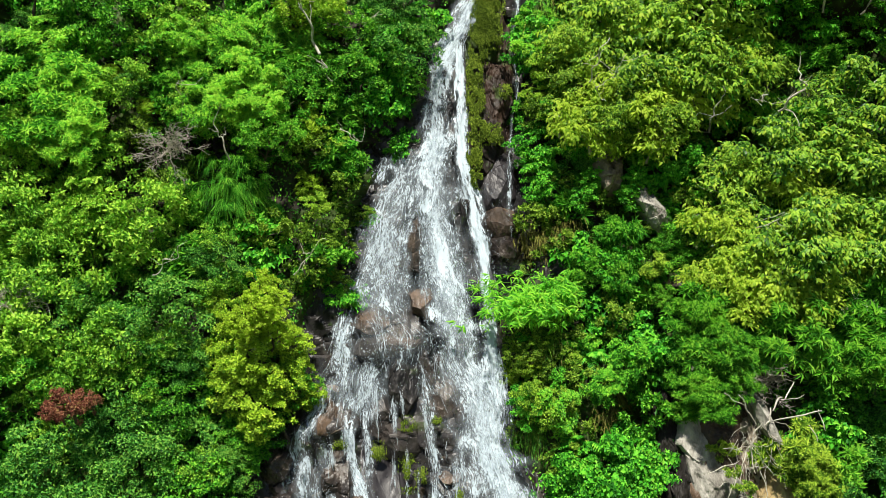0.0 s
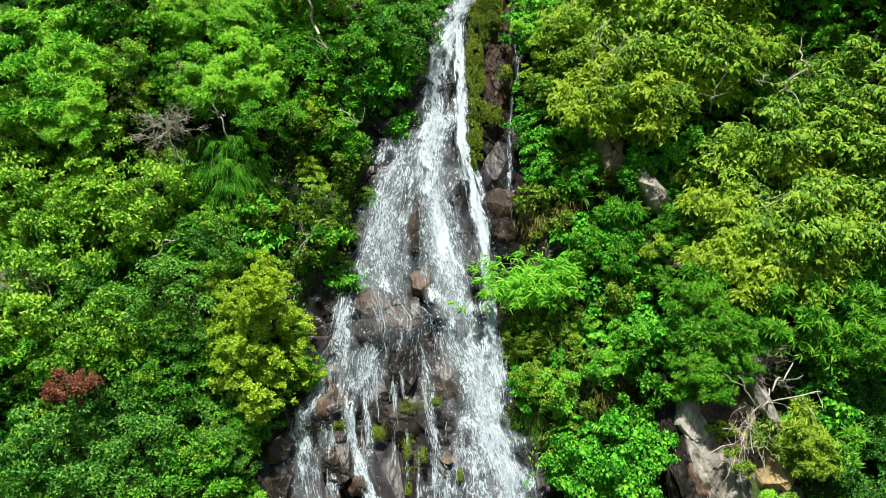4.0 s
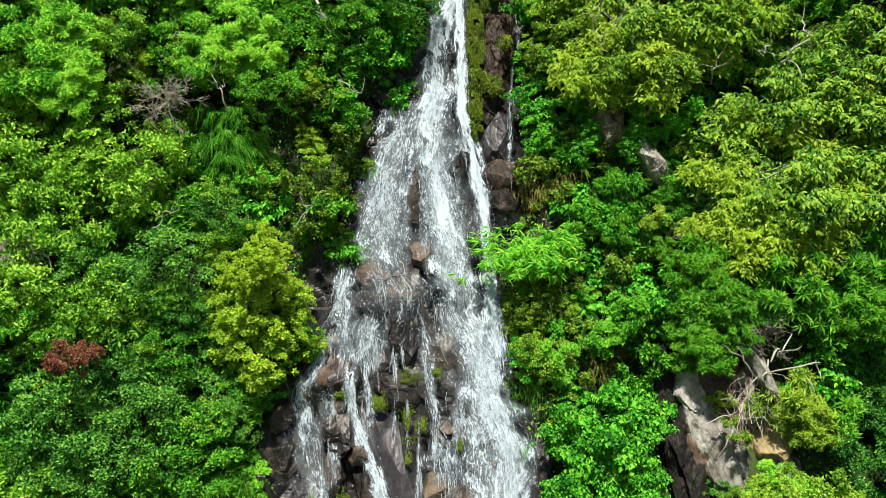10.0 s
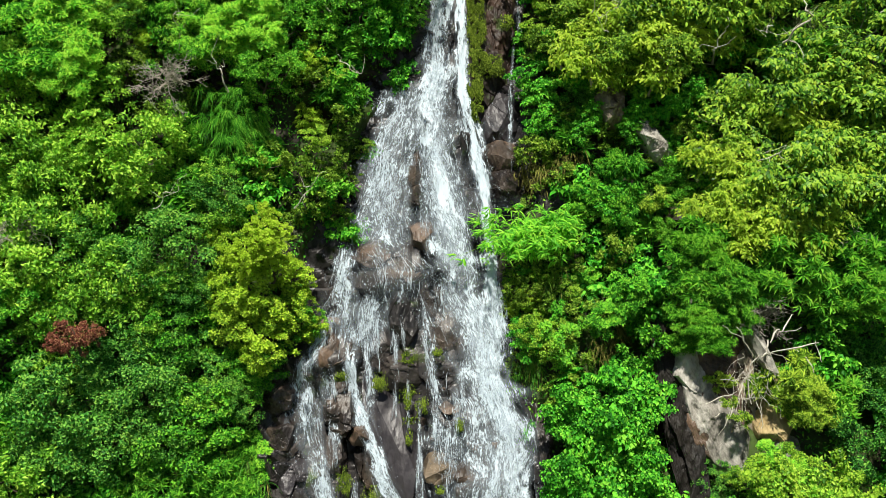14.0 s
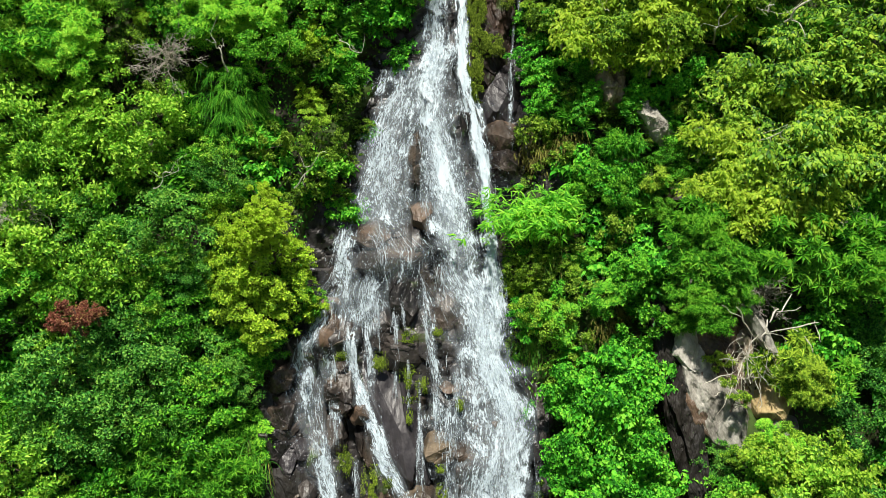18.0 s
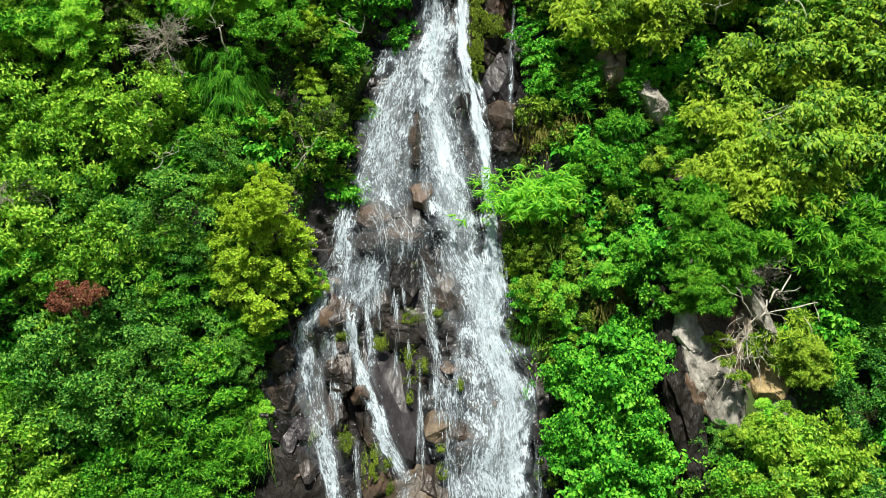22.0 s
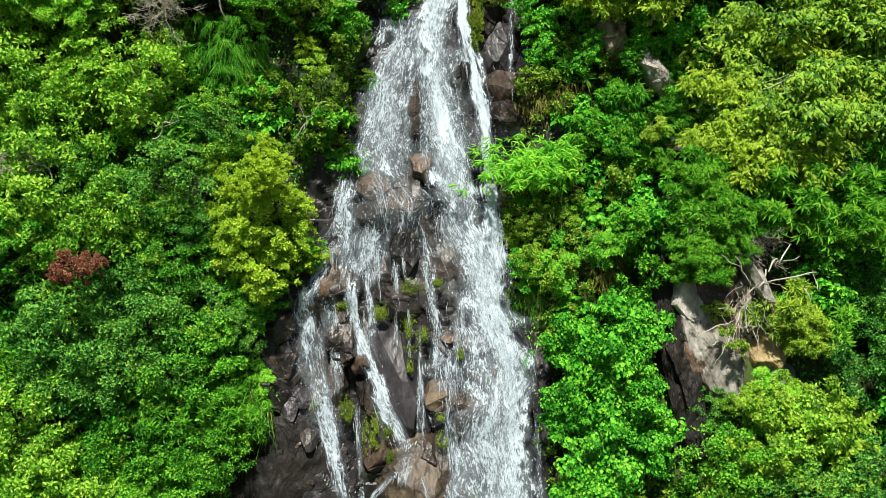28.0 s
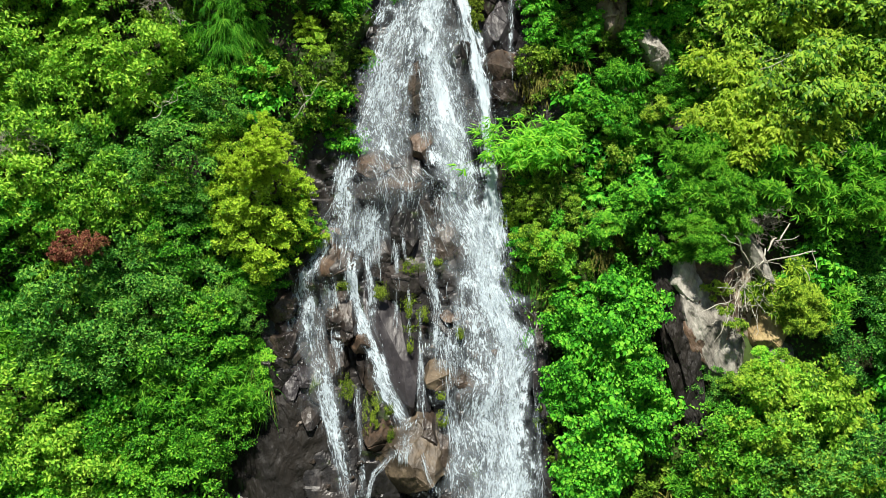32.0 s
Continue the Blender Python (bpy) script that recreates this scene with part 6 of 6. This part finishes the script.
crag(1.76, -0.95, 0.54, 0.43, MAT_TAN, "tan rock block below the small thread of water", 15, 0.5, "rock_ledge", 1.2, 0.1, rough_rock, 1, 0.5)
crag(1.89, -1.89, 0.57, 0.54, MAT_STONE, "brown rock beside the jet", 16, 0.4, "rock_ledge", 1.0, 0, rough_rock, 1, 0.6)
crag(1.61, 4.37, 0.67, 2.68, MAT_REDROCK, "mossy reddish brown rock rib beside the fall", 77, 0.3, "rock_ledge", 0.5, 0.05, rough_rock, 1.2, 1.3, .16)
crag(1.41, 1.78, 0.57, 1.07, MAT_REDROCK, "mossy brown rock below the rib", 78, 0.32, "rock_ledge", 0.8, 0, rough_rock, 1.2, 0.8)
# The wall's shade is carried by its near-black colour.
crag(-4.68, -11.93, 1.43, 1.97, MAT_GLOOM, "smooth brown wet rock wall with its shade painted dark", 79, 0.35, "rock_ledge", 3.0, 0, rough_rock, 1.3, 0.2)
crag(-4.74, -9.58, 0.67, 0.75, MAT_ROCK, "dark grey bank rock by the stream", 80, 0.3, "rock_ledge", 1.4, 0.2, rough_rock, 1, 0.5)
crag(3.01, -9.44, 0.30, 1.43, MAT_ROCK, "dark rock edge beside the curtain of water", 81, 0.45, "rock_ledge", 1.2, 0.1, rough_rock, 1.6, 0.5)
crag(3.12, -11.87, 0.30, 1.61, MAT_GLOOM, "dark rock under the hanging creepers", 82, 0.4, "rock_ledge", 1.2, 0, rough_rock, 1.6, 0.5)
crag(-3.39, -6.53, 0.47, 0.61, MAT_TAN, "rounded reddish brown rock under the fan", 85, 0.42, "rock_ledge", 1.0, 0, rough_rock, 1.2, 0.4)
crag(-0.87, -1.79, 0.32, 0.89, MAT_STONE, "dark rock rib between the streams", 18, .5, cell=.6)
crag(0.72, 0.16, 0.20, 1.09, MAT_ROCK, "narrow dark rib beside the jet", 19, .6, cell=.9)
crag(-3.09, -8.39, 0.51, 0.58, MAT_STONE, "dark brown rock between the streams", 21, .5, cell=.7)
crag(-4.95, -7.92, 0.75, 0.58, MAT_STONE, "dark brown bank rock", 25, .5, cell=.8)
crag(-4.83, -9.39, 0.68, 0.68, MAT_ROCK, "dark broken bank rock", 26, .4, cell=1.5)
crag(-3.94, -11.30, 0.44, 0.41, MAT_STONE, "reddish bank rock by the stream", 30, .3, cell=.6)


def bluff(x, z):
    """The steep rock under the bank's growth."""
    return slope(z) - .8 + .15 * fbm(x * .8, z * .8, 4)


crag(8.37, -7.58, 1.38, 1.75, MAT_TAN, "brown weathered rock bluff between the bushes", 71, 0.12, "rock_outcrop", 1.2, 0.3, bluff, 1.6, 0.8, .16)
# Near-black plate put in for the shade that overhanging plants would cast here.
crag(6.84, -8.21, 0.44, 2.53, MAT_GLOOM, "dark plate for the shade in the cleft beside the outcrop", 86, 0.05, "rock_outcrop", 1.0, 0.15, bluff, 1.8, 0.8, .16)
crag(7.83, -8.37, 0.64, 1.75, MAT_PALE, "pale grey slab streaked with stains", 72, 0.38, "rock_outcrop", 1.5, 0.42, bluff, 2.0, 0.35, .13)
crag(7.29, -7.0, 0.57, 0.86, MAT_PALE, "pale brown rock shoulder under the leaves", 73, 0.34, "rock_outcrop", 1.1, 0.3, bluff, 1.5, 0.5, .13)
crag(8.26, -6.82, 0.51, 0.86, MAT_TAN, "brown cracked rock above the pale slab", 44, 0.36, "rock_outcrop", 0.7, -0.3, bluff, 1.4, 0.7, .13)
crag(9.09, -6.28, 0.25, 0.82, MAT_PALE, "pale rock spur under the bleached roots", 43, 1.5, "rock_outcrop", 0.9, 0.5, bluff, 1.8, 0.4, .13)
crag(8.73, -7.58, 0.54, 1.18, MAT_BUFF, "brown rock behind the bleached roots", 42, 0.4, "rock_outcrop", 0.8, 0.1, bluff, 1.8, 0.5, .13)
crag(9.46, -8.22, 0.61, 1.01, MAT_OCHRE, "smooth ochre rock outcrop", 45, 0.7, "rock_outcrop", 2.6, 0.05, bluff, 1.5, 0.25, .10)
crag(9.74, -9.11, 0.44, 0.36, MAT_PALE, "pale rock foot among the leaves", 74, 0.4, "rock_outcrop", 0.7, 0, bluff, 1, 0.4, .13)
crag(5.31, 0.76, 0.50, 0.72, MAT_BUFF, "rough grey-buff rock patch among the leaves", 146, 0.75, "rock_outcrop", 0.35, 0.1, bluff, 1.2, 1.6, 0.34)
crag(6.55, -0.45, 0.36, 0.86, MAT_PALE, "pale pinkish leaning rock among the leaves", 151, 0.85, "rock_outcrop", 0.4, 0.62, bluff, 2.0, 1.5, 0.28)
crag(7.41, -2.68, 0.57, 0.25, MAT_TAN, "brown rock in the shade of the leaves", 48, 0.6, "rock_outcrop", 0.6, 0, bluff, 0.7, 1, .13)
crag(7.04, -5.0, 0.17, 0.25, MAT_PALE, "small pale rock between leaves", 76, 1.5, "rock_outcrop", 0.6, 0, bluff, 1, 0.4, .13)


def small_stones():
    """Loose and wedged stones over the rock face."""
    rng = np.random.default_rng(61)
    kinds = [stone_mesh(rng, MAT_STONE, 9) for k in range(5)] + [stone_mesh(rng, MAT_TAN, 9)]
    n = 0
    while n < 110:
        x, z = rng.uniform(-6.2, 3.4), rng.uniform(-14, 6)
        if outside(np.array([x]), np.array([z]))[0] > -.05:
            continue
        s = rng.uniform(.08, .26)
        y = float(rock(np.array([x]), np.array([z]))[0])
        ob = part("stone", kinds[int(rng.integers(6))], ROCK_FACE)
        ob.matrix_basis = Matrix.LocRotScale((x, y + s * .25, z), Euler(rng.uniform(-3, 3, 3)), (s * rng.uniform(.8, 1.5), s, s * rng.uniform(.6, 1)))
        n += 1


small_stones()


def moss_patch(x, z, w, h, seed=0, out=.25, label="yellow-green moss cushion on wet rock", long=1.0, thick=2.6):
    """A cushion of short hanging moss strands."""
    rng = np.random.default_rng(700 + seed)
    n = int(1300 * thick * max(.3, w * h * 5))
    u = np.clip(rng.normal(0, .42, (n, 2)), -1, 1)
    u = u[fbm(u[:, 0] * 2.5 + seed, u[:, 1] * 2.5, seed, 3) > -.12]
    n = len(u)
    px, pz = x + u[:, 0] * w, z + u[:, 1] * h
    lift = .22 * np.sqrt(np.clip(1 - (u ** 2).sum(1), 0, 1))
    p = np.stack([px, rough_rock(px, pz) - out - lift, pz], -1)
    al = rng.normal(0, .35, p.shape) + [0, -.5, -.8]
    no = rng.normal(0, .4, p.shape) + [0, -.8, .5]
    L = rng.uniform(.03, .075, n) * long
    ob = new("moss_cushion", leaf_mesh("moss_cushion", p, al, no, L, L * .30, MAT_MOSS, .2))
    return tagged(ob, label, "moss", "moss on the rock", "stuff")


moss_patch(-0.99, -8.11, 0.30, 0.53, 1, .40)
moss_patch(-0.54, -8.14, 0.12, 0.23, 2, .40)
moss_patch(-1.04, -6.78, 0.30, 0.25, 3, .40)
moss_patch(-0.16, -6.64, 0.14, 0.11, 4, .40)
moss_patch(-2.82, -10.14, 0.26, 0.42, 5, .40)
moss_patch(-2.06, -10.82, 0.30, 0.59, 6, .40)
moss_patch(-1.57, -10.68, 0.17, 0.14, 7, .40)
moss_patch(-0.08, -10.26, 0.14, 0.09, 8, .40)
moss_patch(-0.03, -10.93, 0.17, 0.25, 9, .40)
moss_patch(0.5, -8.63, 0.12, 0.19, 10, .40)
moss_patch(-1.87, -7.49, 0.24, 0.28, 11, .40)
moss_patch(-2.99, -7.26, 0.21, 0.15, 12, .40)
moss_patch(-1.53, -11.44, 0.12, 0.28, 13, .40)
moss_patch(-0.98, -8.98, 0.10, 0.21, 14, .40)
moss_patch(1.58, 6.94, 0.54, 0.88, 10, .56, "moss hanging on the wet rock rib", 1.5, 4.5)
moss_patch(1.43, 5.82, 0.49, 0.69, 11, .56, "moss hanging on the wet rock rib", 1.5, 4.5)
moss_patch(1.19, 4.92, 0.32, 0.62, 12, .56, "moss hanging on the wet rock rib", 1.5, 4.5)
moss_patch(1.06, 4.04, 0.27, 0.62, 13, .56, "moss hanging on the wet rock rib", 1.5, 4.5)
moss_patch(1.68, 5.32, 0.34, 0.50, 14, .56, "moss hanging on the wet rock rib", 1.5, 4.5)
moss_patch(1.09, 3.08, 0.30, 0.62, 15, .56, "moss hanging on the wet rock rib", 1.5, 4.5)
moss_patch(1.15, 2.14, 0.35, 0.50, 16, .56, "moss hanging on the wet rock rib", 1.5, 4.5)
moss_patch(1.0, 1.31, 0.27, 0.56, 17, .56, "moss hanging on the wet rock rib", 1.5, 4.5)
moss_patch(1.06, 0.58, 0.22, 0.44, 18, .56, "moss hanging on the wet rock rib", 1.5, 4.5)
moss_patch(1.55, 1.95, 0.38, 0.35, 19, .56, "moss hanging on the wet rock rib", 1.5, 4.5)
moss_patch(2.07, 3.36, 0.19, 0.25, 20, .56, "moss hanging on the wet rock rib", 1.5, 4.5)


def bleached_roots():
    """Pale bare roots and branches hanging over the outcrop."""
    rng = np.random.default_rng(88)
    root = new("bare_roots")
    root.empty_display_size = .1
    cx, cz = 8.62, -6.70
    root.location = (cx, slope(cz) - 2.2, cz)
    for dx, dz, ex, ez, thick in ((1.1, 1.5, .75, 1.05, .032), (.78, 1.08, .45, .755, .04), (.47, .78, .25, .35, .042), (.25, .35, -.35, -.7, .04), (-.3, -.6, -.6, -1.4, .03), (-.3, -.6, -.15, -1.5, .025),
                                  (-.35, -.7, -1.3, -1.0, .022), (.3, .3, 1.8, .75, .032), (1.2, .5, 1.7, -.1, .026), (1.8, .75, 1.9, .2, .018),
                                  (.1, .3, -.5, 1.2, .026), (-.2, .8, -.9, 1.25, .018), (-.6, -1.2, -1.0, -1.35, .016), (.15, .35, .0, -1.0, .028),
                                  (.7, 1.0, 1.3, 1.2, .018), (.3, .4, .9, -.5, .022), (-.1, -.3, -.9, -.3, .018), (-.5, -.9, -.9, -1.9, .016), (.0, -.6, .3, -1.7, .018)):
        q = limb_path(rng, (dx, .15, dz), (ex, -.1, ez), 14, .06)
        fat = np.sin(np.linspace(.25, 2.75, 14)) * .75 + .25
        part("branch", tubes_mesh("branch", [tube(q, thick * .72 * fat, 6)], MAT_PALEBARK), root)
    for k in range(34):
        s0 = np.array([rng.uniform(-.5, .5), -.05, rng.uniform(-.9, .6)])
        q = limb_path(rng, s0, s0 + [rng.normal(0, .3), rng.normal(-.05, .1), rng.normal(-.35, .35)], 7, .14)
        part("rootlet", tubes_mesh("rootlet", [tube(q, np.linspace(.009, .004, 7), 4)], MAT_PALEBARK), root)
    tagged(root, "bleached bare roots hanging over a pale outcrop", "roots")


bleached_roots()


def bare_sapling(x0, z0, x1, z1, thick, seed, out=2.4, label="pale leafless sapling among the leaves"):
    """A leafless stem with a few side twigs."""
    rng = np.random.default_rng(seed)
    root = new("bare_sapling")
    root.empty_display_size = .1
    root.location = (x0, slope(z0) - out, z0)
    q = limb_path(rng, (0, .5, 0), (x1 - x0, 0, z1 - z0), 12, .10)
    stem = part("stem", tubes_mesh("stem", [tube(q, np.linspace(thick, thick * .5, 12), 7)], MAT_PALEBARK), root)
    for k in range(4):
        a = q[int(rng.integers(4, 12))]
        e = a + np.array([rng.normal(0, .35), rng.normal(-.1, .1), rng.normal(.15, .3)])
        part("twig", tubes_mesh("twig", [tube(limb_path(rng, a, e, 6, .12), np.linspace(thick * .4, .005, 6), 5)], MAT_PALEBARK), stem)
    tagged(root, label, "sapling")


bare_sapling(-3.82, 4.33, -4.39, 5.7, 0.05, 1, 3.0)
bare_sapling(-3.44, 3.48, -3.73, 4.1, 0.03, 2, 2.6)
bare_sapling(10.41, 2.53, 10.8, 3.73, 0.04, 3, 2.6)
bare_sapling(-6.47, 1.02, -6.68, 1.85, 0.03, 4, 2.6)
bare_sapling(4.45, 3.36, 4.95, 4.6, 0.022, 5, 3.6)
bare_sapling(4.91, 2.77, 4.44, 3.29, 0.015, 6, 3.6)
bare_sapling(-4.34, -2.38, -3.71, -1.59, 0.022, 7, 2.6)
bare_sapling(8.31, 2.2, 8.52, 2.85, 0.025, 8, 2.4)
bare_sapling(5.16, 3.51, 5.51, 4.16, 0.015, 9, 3.4)
bare_sapling(-2.54, 5.32, -1.98, 5.7, 0.02, 10, 2.6)
bare_sapling(-12.36, -2.99, -11.23, -3.52, 0.02, 11, 2.4)
bare_sapling(-8.13, 2.32, -8.05, 3.39, 0.018, 12, 2.4)
bare_sapling(10.54, 2.62, 10.73, 1.83, 0.018, 13, 2.6)
bare_sapling(10.16, 3.07, 9.45, 2.94, 0.018, 14, 2.6)
bare_sapling(-3.15, 2.02, -2.45, 1.58, 0.016, 15, 2.4)
bare_sapling(-8.35, -2.35, -7.45, -1.8, 0.016, 16, 3.0)
bare_sapling(9.08, -0.99, 9.7, -0.52, 0.016, 17, 3.4)
